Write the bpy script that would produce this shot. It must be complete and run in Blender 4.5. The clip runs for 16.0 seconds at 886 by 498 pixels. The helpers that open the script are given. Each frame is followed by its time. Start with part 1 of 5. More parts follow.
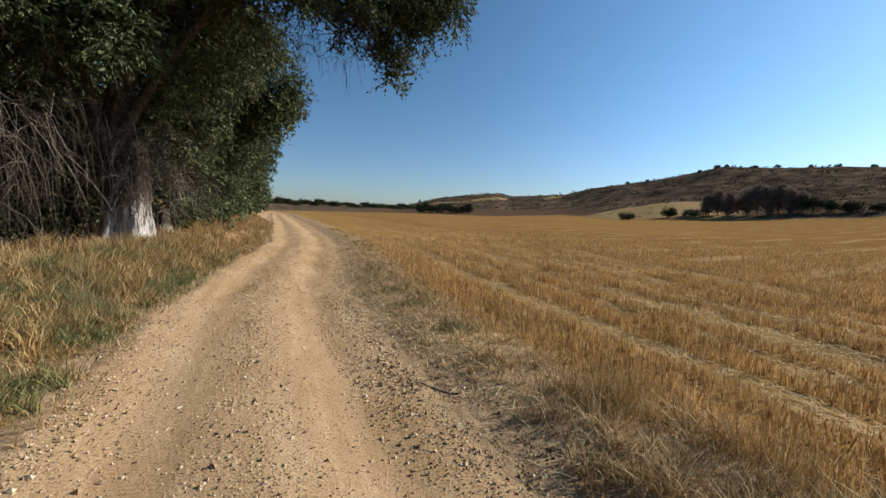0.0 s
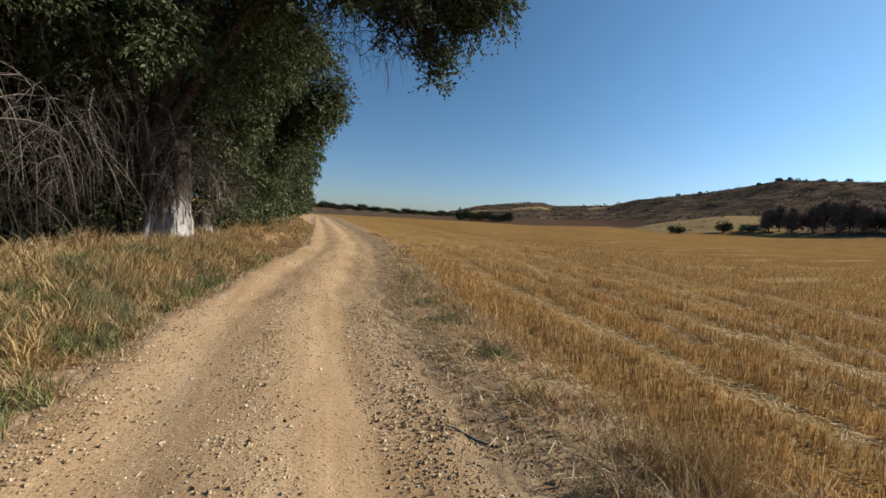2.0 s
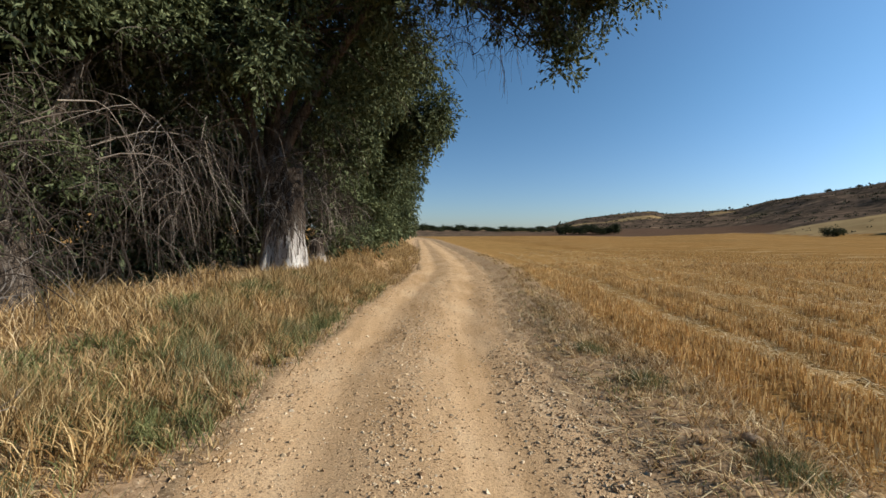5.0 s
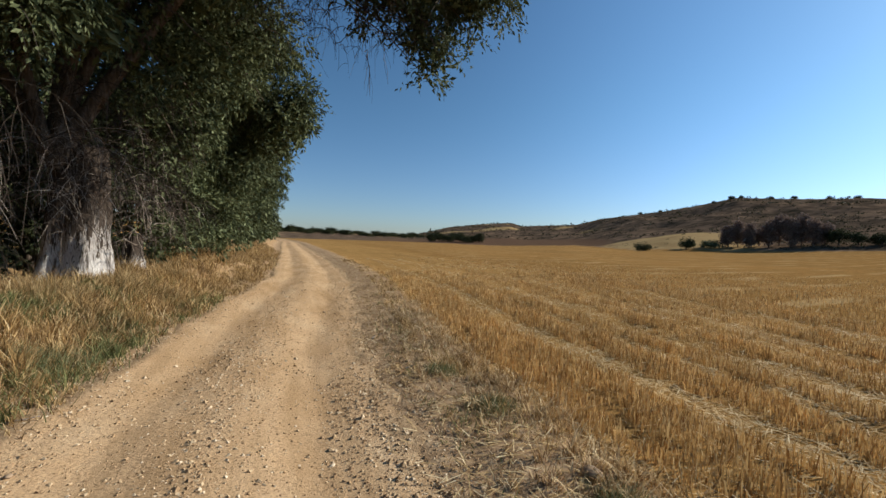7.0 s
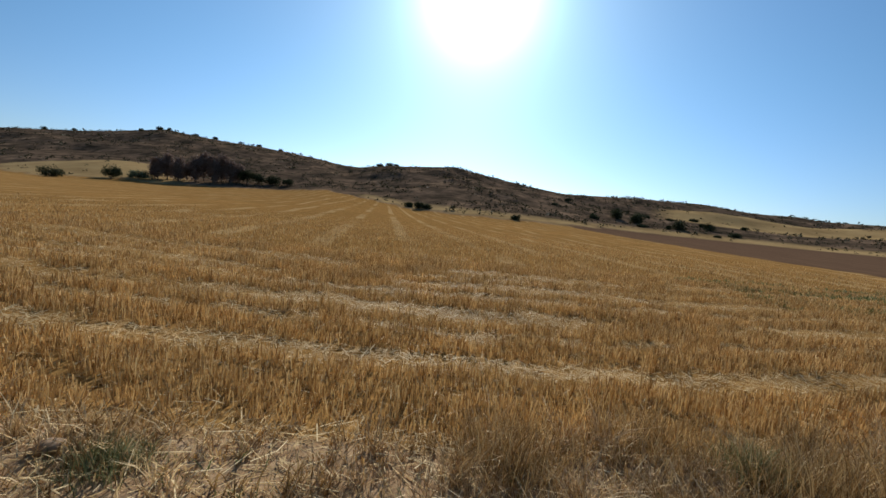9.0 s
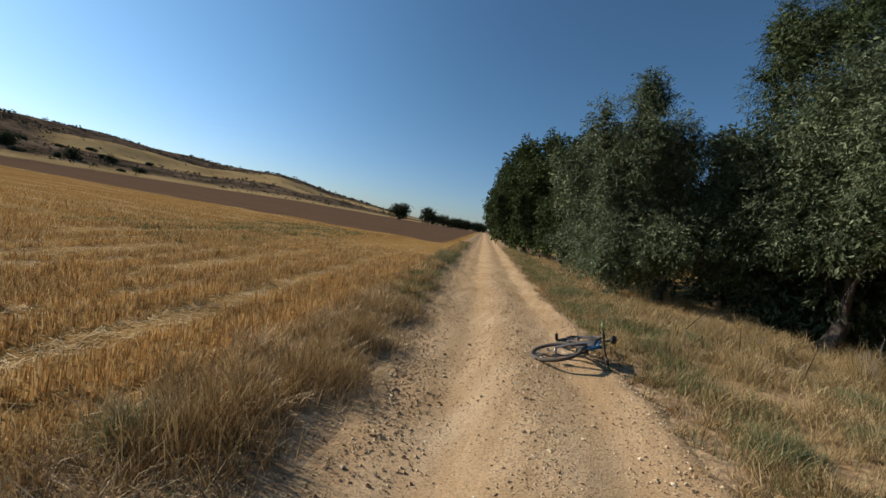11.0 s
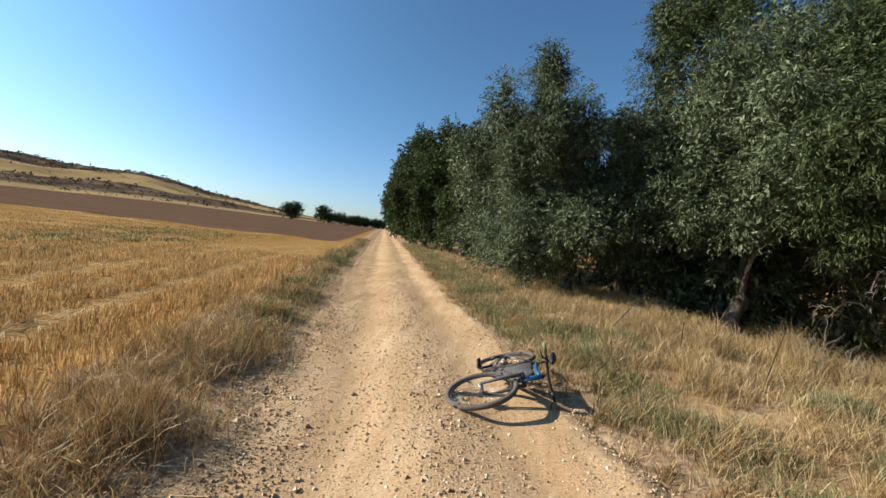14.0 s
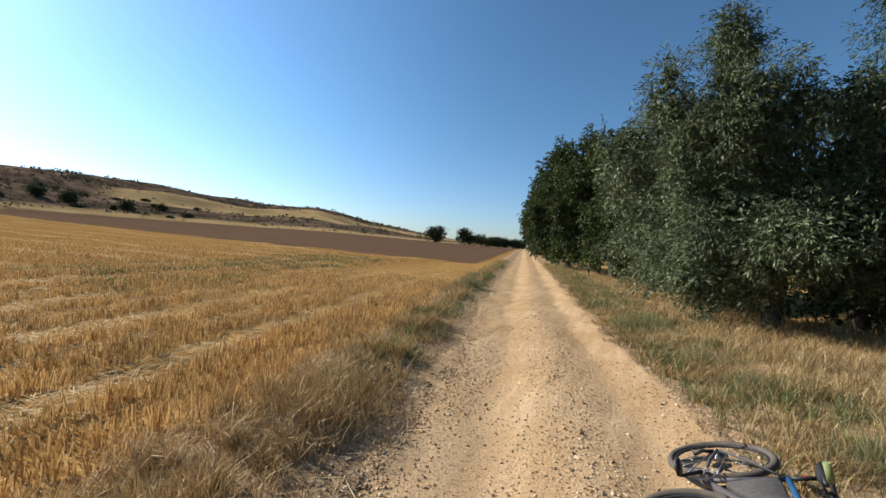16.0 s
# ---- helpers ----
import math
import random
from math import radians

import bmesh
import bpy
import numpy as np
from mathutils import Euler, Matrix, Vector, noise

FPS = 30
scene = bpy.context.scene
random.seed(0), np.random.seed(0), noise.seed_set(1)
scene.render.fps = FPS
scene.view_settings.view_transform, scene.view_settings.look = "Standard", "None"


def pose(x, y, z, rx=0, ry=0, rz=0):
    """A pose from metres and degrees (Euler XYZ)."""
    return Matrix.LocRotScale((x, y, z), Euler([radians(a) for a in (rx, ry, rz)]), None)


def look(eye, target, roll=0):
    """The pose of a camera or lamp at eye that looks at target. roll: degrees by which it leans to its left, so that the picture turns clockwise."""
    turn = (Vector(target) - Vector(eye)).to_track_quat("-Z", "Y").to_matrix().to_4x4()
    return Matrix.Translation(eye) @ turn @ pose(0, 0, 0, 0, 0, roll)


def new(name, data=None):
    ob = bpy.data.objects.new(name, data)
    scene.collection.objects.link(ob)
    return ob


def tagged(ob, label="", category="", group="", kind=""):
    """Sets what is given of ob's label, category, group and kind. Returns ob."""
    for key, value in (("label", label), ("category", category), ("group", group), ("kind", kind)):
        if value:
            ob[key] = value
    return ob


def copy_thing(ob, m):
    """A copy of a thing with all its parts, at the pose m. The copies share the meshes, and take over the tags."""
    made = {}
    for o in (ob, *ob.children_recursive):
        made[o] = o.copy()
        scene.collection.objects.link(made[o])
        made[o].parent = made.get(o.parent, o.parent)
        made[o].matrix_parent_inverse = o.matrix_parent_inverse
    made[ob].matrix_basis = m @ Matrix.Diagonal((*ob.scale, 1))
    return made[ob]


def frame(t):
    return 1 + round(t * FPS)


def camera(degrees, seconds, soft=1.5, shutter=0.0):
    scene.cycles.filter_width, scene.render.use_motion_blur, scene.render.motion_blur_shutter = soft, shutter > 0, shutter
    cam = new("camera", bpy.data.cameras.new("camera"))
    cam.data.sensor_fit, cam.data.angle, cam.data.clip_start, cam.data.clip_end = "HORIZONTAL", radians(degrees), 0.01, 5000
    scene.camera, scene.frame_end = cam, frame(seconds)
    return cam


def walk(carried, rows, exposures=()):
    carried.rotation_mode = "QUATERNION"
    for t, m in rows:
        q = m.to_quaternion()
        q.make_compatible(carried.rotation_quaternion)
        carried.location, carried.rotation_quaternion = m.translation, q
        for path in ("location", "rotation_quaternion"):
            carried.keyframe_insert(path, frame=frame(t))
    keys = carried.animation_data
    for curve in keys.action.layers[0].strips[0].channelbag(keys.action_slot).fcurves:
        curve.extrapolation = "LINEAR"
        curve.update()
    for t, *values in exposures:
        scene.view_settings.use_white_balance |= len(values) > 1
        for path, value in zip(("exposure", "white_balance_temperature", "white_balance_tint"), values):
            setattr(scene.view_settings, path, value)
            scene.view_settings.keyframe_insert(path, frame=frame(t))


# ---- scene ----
cam = camera(93.9, 16.0)

# seconds, place, heading, pitch, lean
ROWS = [
    (0, 0.000, 0.000, 1.635, -21.93, -5.32, 2.27),
    (0.5, 0.095, 0.027, 1.654, -27.52, -6.47, -2.52),
    (1, 0.032, 0.259, 1.704, -29.76, -5.16, 1.54),
    (1.5, 0.046, 0.482, 1.655, -25.23, -4.59, 5.79),
    (2, 0.236, 0.681, 1.609, -16.52, -4.57, 3.77),
    (2.5, 0.335, 0.822, 1.570, -11.20, -5.23, 1.43),
    (3, 0.271, 1.079, 1.563, -5.32, -6.01, 0.61),
    (3.2, 0.207, 1.234, 1.557, -3.60, -5.49, 2.66),
    (5.3, -0.121, 2.537, 1.588, -3.20, -1.56, -0.09),
    (5.5, -0.105, 2.568, 1.598, -6.65, -0.96, 0.72),
    (6, 0.008, 2.812, 1.593, -9.89, -1.50, 2.41),
    (6.5, 0.171, 2.991, 1.610, -10.96, -1.11, 3.38),
    (7, 0.271, 3.030, 1.638, -20.42, -1.36, 2.70),
    (7.5, 0.270, 3.105, 1.686, -34.11, -1.96, 6.21),
    (8, 0.268, 3.323, 1.618, -55.55, -2.97, 6.86),
    (8.3, 0.322, 3.446, 1.621, -65.70, -3.45, 5.43),
    (8.5, 0.312, 3.483, 1.621, -72.42, -3.81, 5.02),
    (9, 0.047, 3.165, 1.621, -89.96, -4.88, 5.79),
    (9.5, 0.062, 3.127, 1.620, -112.87, -4.78, 7.28),
    (10, 0.152, 2.912, 1.629, -132.93, -4.43, 8.79),
    (10.2, 0.199, 2.907, 1.684, -138.61, -4.68, 8.43),
    (12.3, 0.275, 1.932, 1.628, -187.55, -1.40, 6.06),
    (12.5, 0.263, 1.800, 1.622, -187.95, -2.12, 5.08),
    (13, 0.343, 1.338, 1.585, -178.34, -2.20, 4.29),
    (13.5, 0.446, 0.975, 1.593, -180.41, -0.96, 5.35),
    (14, 0.560, 0.631, 1.594, -175.16, -2.27, 6.00),
    (14.5, 0.556, 0.402, 1.668, -156.59, -2.28, 4.59),
    (15, 0.718, -0.076, 1.581, -170.77, -0.52, 7.23),
    (15.5, 0.827, -0.416, 1.584, -164.22, -2.61, 5.67),
    (16, 0.825, -0.650, 1.634, -155.78, -1.16, 4.02),
]
EXPOSURES = [(0, 0.28), (2, 0.22), (3, 0.24), (5.5, 0.36), (7, 0.27), (8.5, 0.10), (9.2, 0.05), (10.2, 0.04), (12.5, 0.54), (13, 0.72), (14, 0.72), (14.5, 0.72), (15, 0.56), (16, 0.6)]


def view(x, y, z, heading, pitch, lean):
    h, p = radians(heading), radians(pitch)
    return look((x, y, z), (x - 2 * math.sin(h) * math.cos(p), y + 2 * math.cos(h) * math.cos(p), z + 2 * math.sin(p)), lean)


walk(cam, [(row[0], view(*row[1:])) for row in ROWS], EXPOSURES)

# ---- light: morning sun over the field ----
SUN_BEARING, SUN_HEIGHT = 91.5, 28.0          # degrees clockwise from +y, degrees up
world = bpy.data.worlds.new("sky")
scene.world = world
world.use_nodes = True
wn = world.node_tree
sky = wn.nodes.new("ShaderNodeTexSky")
sky.sky_type, sky.sun_disc = "NISHITA", False
sky.sun_elevation, sky.sun_rotation = radians(SUN_HEIGHT), radians(SUN_BEARING)
sky.altitude, sky.air_density, sky.dust_density, sky.ozone_density = 900, 1.0, 0.75, 1.6
wn.nodes["Background"].inputs["Strength"].default_value = 0.088
clear = wn.nodes.new("ShaderNodeMix")        # clear, dry air: a deeper blue
clear.data_type, clear.blend_type = "RGBA", "MULTIPLY"
clear.inputs[0].default_value = 1.0
up, level, deep = wn.nodes.new("ShaderNodeSeparateXYZ"), wn.nodes.new("ShaderNodeMapRange"), wn.nodes.new("ShaderNodeMix")
wn.links.new(wn.nodes.new("ShaderNodeTexCoord").outputs["Generated"], up.inputs[0])
wn.links.new(up.outputs[2], level.inputs["Value"])
level.interpolation_type, level.inputs["From Min"].default_value, level.inputs["From Max"].default_value = "SMOOTHSTEP", -0.05, 0.34
deep.data_type = "RGBA"
deep.inputs[6].default_value, deep.inputs[7].default_value = (0.75, 0.905, 1.19, 1), (0.67, 0.98, 1.14, 1)
wn.links.new(level.outputs[0], deep.inputs[0])
wn.links.new(deep.outputs[2], clear.inputs[7])
wn.links.new(sky.outputs[0], clear.inputs[6])


def sky_sum(op, a, b=0.0):
    m = wn.nodes.new("ShaderNodeMath")
    m.operation = op
    for sock, val in zip(m.inputs, (a, b)):
        if isinstance(val, (int, float)):
            sock.default_value = val
        else:
            wn.links.new(val, sock)
    return m.outputs[0]


# glare of lens and dusty air painted into the sky: bright round the sun, deeper blue a quarter turn away
sb, sh = radians(SUN_BEARING), radians(SUN_HEIGHT)
toward = wn.nodes.new("ShaderNodeVectorMath")
toward.operation = "DOT_PRODUCT"
toward.inputs[1].default_value = (math.sin(sb) * math.cos(sh), math.cos(sb) * math.cos(sh), math.sin(sh))
wn.links.new(up.inputs[0].links[0].from_socket, toward.inputs[0])
apart = sky_sum("ARCCOSINE", toward.outputs["Value"])


def falling(share, wide, power):
    return sky_sum("MULTIPLY", sky_sum("EXPONENT", sky_sum("MULTIPLY", sky_sum("POWER", sky_sum("DIVIDE", apart, wide), power), -1.0)), share)


glare = sky_sum("ADD", sky_sum("ADD", falling(0.40, 0.90, 4.0), falling(2.8, 0.105, 2.0)), sky_sum("ADD", falling(0.22, 0.24, 2.0), 0.83))
lit = wn.nodes.new("ShaderNodeVectorMath")
lit.operation = "SCALE"
wn.links.new(clear.outputs[2], lit.inputs[0])
wn.links.new(glare, lit.inputs["Scale"])
wn.links.new(lit.outputs[0], wn.nodes["Background"].inputs["Color"])
sun = new("sun", bpy.data.lights.new("sun", "SUN"))
sun.data.energy, sun.data.angle, sun.data.color = 5.0, radians(0.5), (1.0, 0.93, 0.82)
sun.matrix_world = look((60 * math.sin(sb) * math.cos(sh), 60 * math.cos(sb) * math.cos(sh), 60 * math.sin(sh)), (0, 0, 0))

rng = np.random.default_rng(7)


# ---- mesh helpers ----
def mesh_np(name, verts, faces, smooth=False):
    """A mesh from arrays: verts (n, 3), faces (m, k)."""
    verts, faces = np.asarray(verts, np.float32), np.asarray(faces, np.int32)
    me = bpy.data.meshes.new(name)
    m, k = faces.shape
    me.vertices.add(len(verts))
    me.vertices.foreach_set("co", verts.ravel())
    me.loops.add(m * k)
    me.loops.foreach_set("vertex_index", faces.ravel())
    me.polygons.add(m)
    me.polygons.foreach_set("loop_start", np.arange(0, m * k, k, dtype=np.int32))
    me.polygons.foreach_set("use_smooth", np.full(m, smooth))
    me.update(calc_edges=True)
    return me


def put(name, me, material, parent=None, label="", m=None):
    """Links a mesh as one object, under a thing if one is given."""
    if material and not me.materials:
        me.materials.append(material)
    ob = new(name, me)
    if parent:
        ob.parent = parent
    if m is not None:
        ob.matrix_basis = m
    return tagged(ob, label)


def part(name, bm, material, parent, label=""):
    me = bpy.data.meshes.new(name)
    bm.to_mesh(me)
    bm.free()
    for p in me.polygons:
        p.use_smooth = True
    return put(name, me, material, parent, label)


def empty(name, place=(0, 0, 0)):
    ob = new(name)
    ob.location = place
    ob.empty_display_size = 0.2
    return ob


def joined(pieces):
    """Several (verts, faces) arrays as one."""
    vs, fs, n = [], [], 0
    for v, f in pieces:
        vs.append(np.asarray(v, float))
        fs.append(np.asarray(f) + n)
        n += len(v)
    return np.concatenate(vs), np.concatenate(fs)


def unit(a):
    return a / np.maximum(np.linalg.norm(a, axis=-1, keepdims=True), 1e-9)


def tubes(paths, radii, sides=5):
    """Tubes along paths (n, k, 3) with radii (n, k), as quads."""
    paths, radii = np.asarray(paths, float), np.asarray(radii, float)
    n, k, _ = paths.shape
    t = unit(np.gradient(paths, axis=1))
    ref = np.where(np.abs(t[..., 2:]) > 0.9, [1.0, 0, 0], [0, 0, 1.0])
    a = unit(np.cross(t, ref))
    b = np.cross(t, a)
    ang = np.arange(sides) * 2 * np.pi / sides
    ring = a[:, :, None] * np.cos(ang)[:, None] + b[:, :, None] * np.sin(ang)[:, None]
    v = (paths[:, :, None] + ring * radii[:, :, None, None]).reshape(-1, 3)
    i, j, s = np.meshgrid(np.arange(n), np.arange(k - 1), np.arange(sides), indexing="ij")
    base, nxt, s2 = (i * k + j) * sides, (i * k + j + 1) * sides, (s + 1) % sides
    f = np.stack([base + s, base + s2, nxt + s2, nxt + s], -1).reshape(-1, 4)
    return v, f


def blades(roots, height, lean, width, bend=0.6):
    """Grass blades, three triangles each, that rise from roots and bow over."""
    n = len(roots)
    a = rng.uniform(0, 2 * np.pi, n)
    side = np.stack([np.cos(a), np.sin(a), 0 * a], -1)
    b = rng.uniform(0, 2 * np.pi, n)
    out = np.stack([np.cos(b), np.sin(b), 0 * b], -1) * (lean * rng.uniform(0.2, 1.0, n) * height)[:, None]
    up = np.array([0, 0, 1.0]) * height[:, None]
    mid = roots + up * 0.6 + out * (0.6 - 0.35 * bend)
    tip = roots + up * (1 - 0.25 * bend * rng.uniform(0, 1, n))[:, None] + out
    w = side * width[:, None] * 0.5
    v = np.stack([roots - w, roots + w, mid - w * 0.75, mid + w * 0.75, tip], 1).reshape(-1, 3)
    i = np.arange(n)[:, None, None] * 5
    f = (i + np.array([[0, 1, 3], [0, 3, 2], [2, 3, 4]])).reshape(-1, 3)
    return v, f


def straws(roots, height, tilt, width, least=0.0):
    """Stiff cut stalks, one thin quad each, as two triangles."""
    n = len(roots)
    a = rng.uniform(0, 2 * np.pi, n)
    side = np.stack([np.cos(a), np.sin(a), 0 * a], -1) * width[:, None] * 0.5
    b = rng.uniform(0, 2 * np.pi, n)
    ti = tilt * rng.uniform(least, 1, n)
    way = np.stack([np.cos(b) * np.sin(ti), np.sin(b) * np.sin(ti), np.cos(ti)], -1) * height[:, None]
    v = np.stack([roots - side, roots + side, roots + way + side, roots + way - side], 1).reshape(-1, 3)
    i = np.arange(n)[:, None, None] * 4
    f = (i + np.array([[0, 1, 2], [0, 2, 3]])).reshape(-1, 3)
    return v, f


def leaves(at, way, length, width, face=None):
    """Narrow leaves as rhombs folded on their midrib, turned loosely towards face."""
    n = len(at)
    r = rng.normal(size=(n, 3)) * (1.0 if face is None else 0.55) + (0 if face is None else face)
    side = unit(np.cross(way, r)) * (width * 0.5)[:, None]
    nrm = unit(np.cross(way, side))
    tip = at + way * length[:, None]
    mid = at + way * (length * 0.45)[:, None] - nrm * (width * 0.12)[:, None]
    v = np.stack([at, mid + side, tip, mid - side], 1).reshape(-1, 3)
    i = np.arange(n)[:, None, None] * 4
    f = (i + np.array([[0, 1, 2], [0, 2, 3]])).reshape(-1, 3)
    return v, f


# ---- lie of the land ----
def centre(y):
    """Where the track's middle runs."""
    y = np.asarray(y, float)
    c = 0.117 * (np.sqrt((y - 2) ** 2 + 9) - (y - 2)) - 0.4 + 0.3 / (1 + np.exp(-(y - 9) / 3))
    c = c + 1.2 * smooth(6, 22, y) - 0.5 * smooth(34, 70, y) - 0.06 * np.maximum(y - 85, 0) + 0.15 * smooth(-6, -12, y)
    return c


def smooth(a, b, x):
    s = np.clip((np.asarray(x, float) - a) / (b - a), 0, 1)
    return s * s * (3 - 2 * s)


def wave(x, y, size, seed=0):
    """Soft pseudo-random relief of about +-1."""
    r = np.random.default_rng(seed)
    out = np.zeros(np.broadcast(x, y).shape)
    for k in range(7):
        a, ph, f = r.uniform(0, 6.28), r.uniform(0, 6.28), r.uniform(0.6, 1.7) * 6.28 / size
        out += np.sin((x * np.cos(a) + y * np.sin(a)) * f + ph)
    return out / 2.6


# bearings from +y towards the field, with the skyline's height in degrees and its distance
BEARING = [-25, 0, 16, 21, 25, 29.5, 31, 38, 41, 49, 55.4, 61, 66, 71.5, 77, 81, 90, 98, 105, 113, 121, 127, 132, 139.5, 147, 154, 160, 168, 190]
SKYLINE = [0.1, 0.35, 0.3, 1.65, 2.25, 2.65, 2.25, 2.7, 3.55, 4.75, 6.2, 5.9, 5.85, 5.45, 4.75, 5.55, 6.4, 5.1, 4.1, 4.25, 4.1, 3.3, 3.0, 3.05, 1.65, 0.6, 0, -0.3, -0.3]
DISTANCE = [900, 900, 900, 850, 800, 780, 760, 640, 600, 560, 520, 500, 470, 430, 380, 340, 320, 330, 350, 390, 410, 420, 440, 460, 500, 560, 650, 800, 900]
EDGE_BEARING = [-25, 0, 18, 27, 38, 45, 54, 68, 73, 85, 99, 106, 113, 123, 142, 160, 190]
EDGE_DISTANCE = [260, 260, 300, 300, 280, 210, 205, 190, 172, 132, 122, 125, 150, 160, 170, 190, 220]
EDGE_HEIGHT = [-2.2, -2.2, -1.4, -1.6, 1.4, 0.2, 1.4, 4.4, 5.9, 1.3, 1.4, 1.4, 1.4, 1.3, 1.6, 0.4, -1]
HUB = (0.2, 2.0)


def polar(x, y):
    return np.degrees(np.arctan2(x - HUB[0], y - HUB[1])), np.hypot(x - HUB[0], y - HUB[1])


def height(x, y):
    """The ground's height, without the track."""
    x, y = np.asarray(x, float), np.asarray(y, float)
    u = (x - centre(y)) / np.sqrt(1 + 0.05 * (y < 0))
    b, r = polar(x, y)
    b = np.where(b < -90, b + 360, b)
    rf, zf = np.interp(b, EDGE_BEARING, EDGE_DISTANCE), np.interp(b, EDGE_BEARING, EDGE_HEIGHT)
    rc = np.interp(b, BEARING, DISTANCE)
    zc = 1.62 + rc * np.tan(np.radians(np.interp(b, BEARING, SKYLINE)))
    side = smooth(-30, -6, b) * (1 - smooth(172, 190, b))
    field = zf * np.clip((r - 15) / (rf - 15), 0, 1) ** 1.6
    t = np.clip((r - rf) / (rc - rf), 0, 1)
    hill = (zc - zf) * (0.62 * t ** 0.9 + 0.38 * smooth(0, 1, t))
    rough = smooth(0.05, 0.5, t) * (1 - smooth(0.75, 0.97, t))
    hill = hill + rough * np.minimum(1, np.abs(zc) / 20) * (1.1 * wave(x, y, 90, 3) + 0.6 * wave(x, y, 37, 4))
    over = np.clip((r - rc) / 700, 0, 1)
    hill = hill - (zc - zf) * 0.75 * smooth(0, 1, over)
    knoll = 3.2 * np.exp(-((b - 50.5) / 4.4) ** 2) * np.exp(-((r - 250) / 38) ** 2)
    z = side * (np.where(r < rf, field, zf + hill) + knoll)
    # verges and banks along the track
    near = 1 - smooth(120, 300, np.abs(y))
    bank = (0.42 * smooth(2, 8, y) + 0.10) * smooth(1.7, 3.4, -u) - 0.9 * smooth(5.0, 7.5, -u - 1.7 * smooth(2, -2, y)) * (1 - smooth(9, 12, -u - 2 * smooth(2, -2, y)) * 0.6) + 3.3 * smooth(19, 40, -u)
    lip = 0.07 * smooth(1.5, 2.2, u) * (1 - smooth(2.6, 3.4, u))
    z = z + near * (bank + lip)
    z = z + 0.022 * wave(x, y, 1.9, 5) * smooth(1.5, 2.2, np.abs(u)) + 0.05 * wave(x, y, 9, 6) * smooth(3, 8, np.abs(u))
    return z - 0.10 * (1 - smooth(1.15, 1.5, np.abs(u))) * (1 - smooth(200, 260, np.abs(y)))


# ---- materials ----
def material(name, build, rough=0.9, gloss=0.0):
    mat = bpy.data.materials.new(name)
    mat.use_nodes = True
    nt = mat.node_tree
    bsdf = nt.nodes["Principled BSDF"]
    bsdf.inputs["Roughness"].default_value = rough
    bsdf.inputs["Specular IOR Level"].default_value = gloss
    build(nt, bsdf)
    return mat


def noise_tex(nt, scale, detail=4.0, rough=0.6, kind="Object", stretch=None):
    tc = nt.nodes.new("ShaderNodeTexCoord")
    n = nt.nodes.new("ShaderNodeTexNoise")
    n.inputs["Scale"].default_value, n.inputs["Detail"].default_value, n.inputs["Roughness"].default_value = scale, detail, rough
    src = tc.outputs[kind]
    if stretch:
        mp = nt.nodes.new("ShaderNodeMapping")
        mp.inputs["Scale"].default_value = stretch
        nt.links.new(src, mp.inputs[0])
        src = mp.outputs[0]
    nt.links.new(src, n.inputs["Vector"])
    return n.outputs["Fac"]


def ramp(nt, fac, stops):
    r = nt.nodes.new("ShaderNodeValToRGB")
    while len(r.color_ramp.elements) < len(stops):
        r.color_ramp.elements.new(0.5)
    for e, (p, c) in zip(r.color_ramp.elements, stops):
        e.position, e.color = p, (*c, 1)
    nt.links.new(fac, r.inputs[0])
    return r.outputs[0]


def mix(nt, fac, a, b, mode="MIX"):
    m = nt.nodes.new("ShaderNodeMix")
    m.data_type, m.blend_type = "RGBA", mode
    for sock, val in ((m.inputs[0], fac), (m.inputs[6], a), (m.inputs[7], b)):
        if isinstance(val, (int, float)):
            sock.default_value = val
        elif isinstance(val, tuple):
            sock.default_value = (*val, 1)
        else:
            nt.links.new(val, sock)
    return m.outputs[2]


def calc(nt, op, a, b=0.0):
    m = nt.nodes.new("ShaderNodeMath")
    m.operation = op
    for sock, val in zip(m.inputs, (a, b)):
        if isinstance(val, (int, float)):
            sock.default_value = val
        else:
            nt.links.new(val, sock)
    return m.outputs[0]


def bump(nt, bsdf, fac, strength, distance):
    b = nt.nodes.new("ShaderNodeBump")
    b.inputs["Strength"].default_value, b.inputs["Distance"].default_value = strength, distance
    nt.links.new(fac, b.inputs["Height"])
    nt.links.new(b.outputs[0], bsdf.inputs["Normal"])


def island(nt):
    return nt.nodes.new("ShaderNodeNewGeometry").outputs["Random Per Island"]


def thin(nt, bsdf, color, share):
    """Lets some light through leaves and blades."""
    tr = nt.nodes.new("ShaderNodeBsdfTranslucent")
    nt.links.new(color, tr.inputs["Color"])
    mx = nt.nodes.new("ShaderNodeMixShader")
    mx.inputs[0].default_value = share
    nt.links.new(bsdf.outputs[0], mx.inputs[1])
    nt.links.new(tr.outputs[0], mx.inputs[2])
    nt.links.new(mx.outputs[0], nt.nodes["Material Output"].inputs["Surface"])


def blade_material(name, stops, share=0.25, patch=0.7, gloss=0.08, tint=((0.8, 0.8, 0.8), (1.15, 1.1, 1.0))):
    def build(nt, bsdf):
        c = ramp(nt, island(nt), stops)
        c = mix(nt, 1.0, c, ramp(nt, noise_tex(nt, patch, 3), [(0.3, tint[0]), (0.7, tint[1])]), "MULTIPLY")
        nt.links.new(c, bsdf.inputs["Base Color"])
        thin(nt, bsdf, c, share)
    return material(name, build, 0.7, gloss)


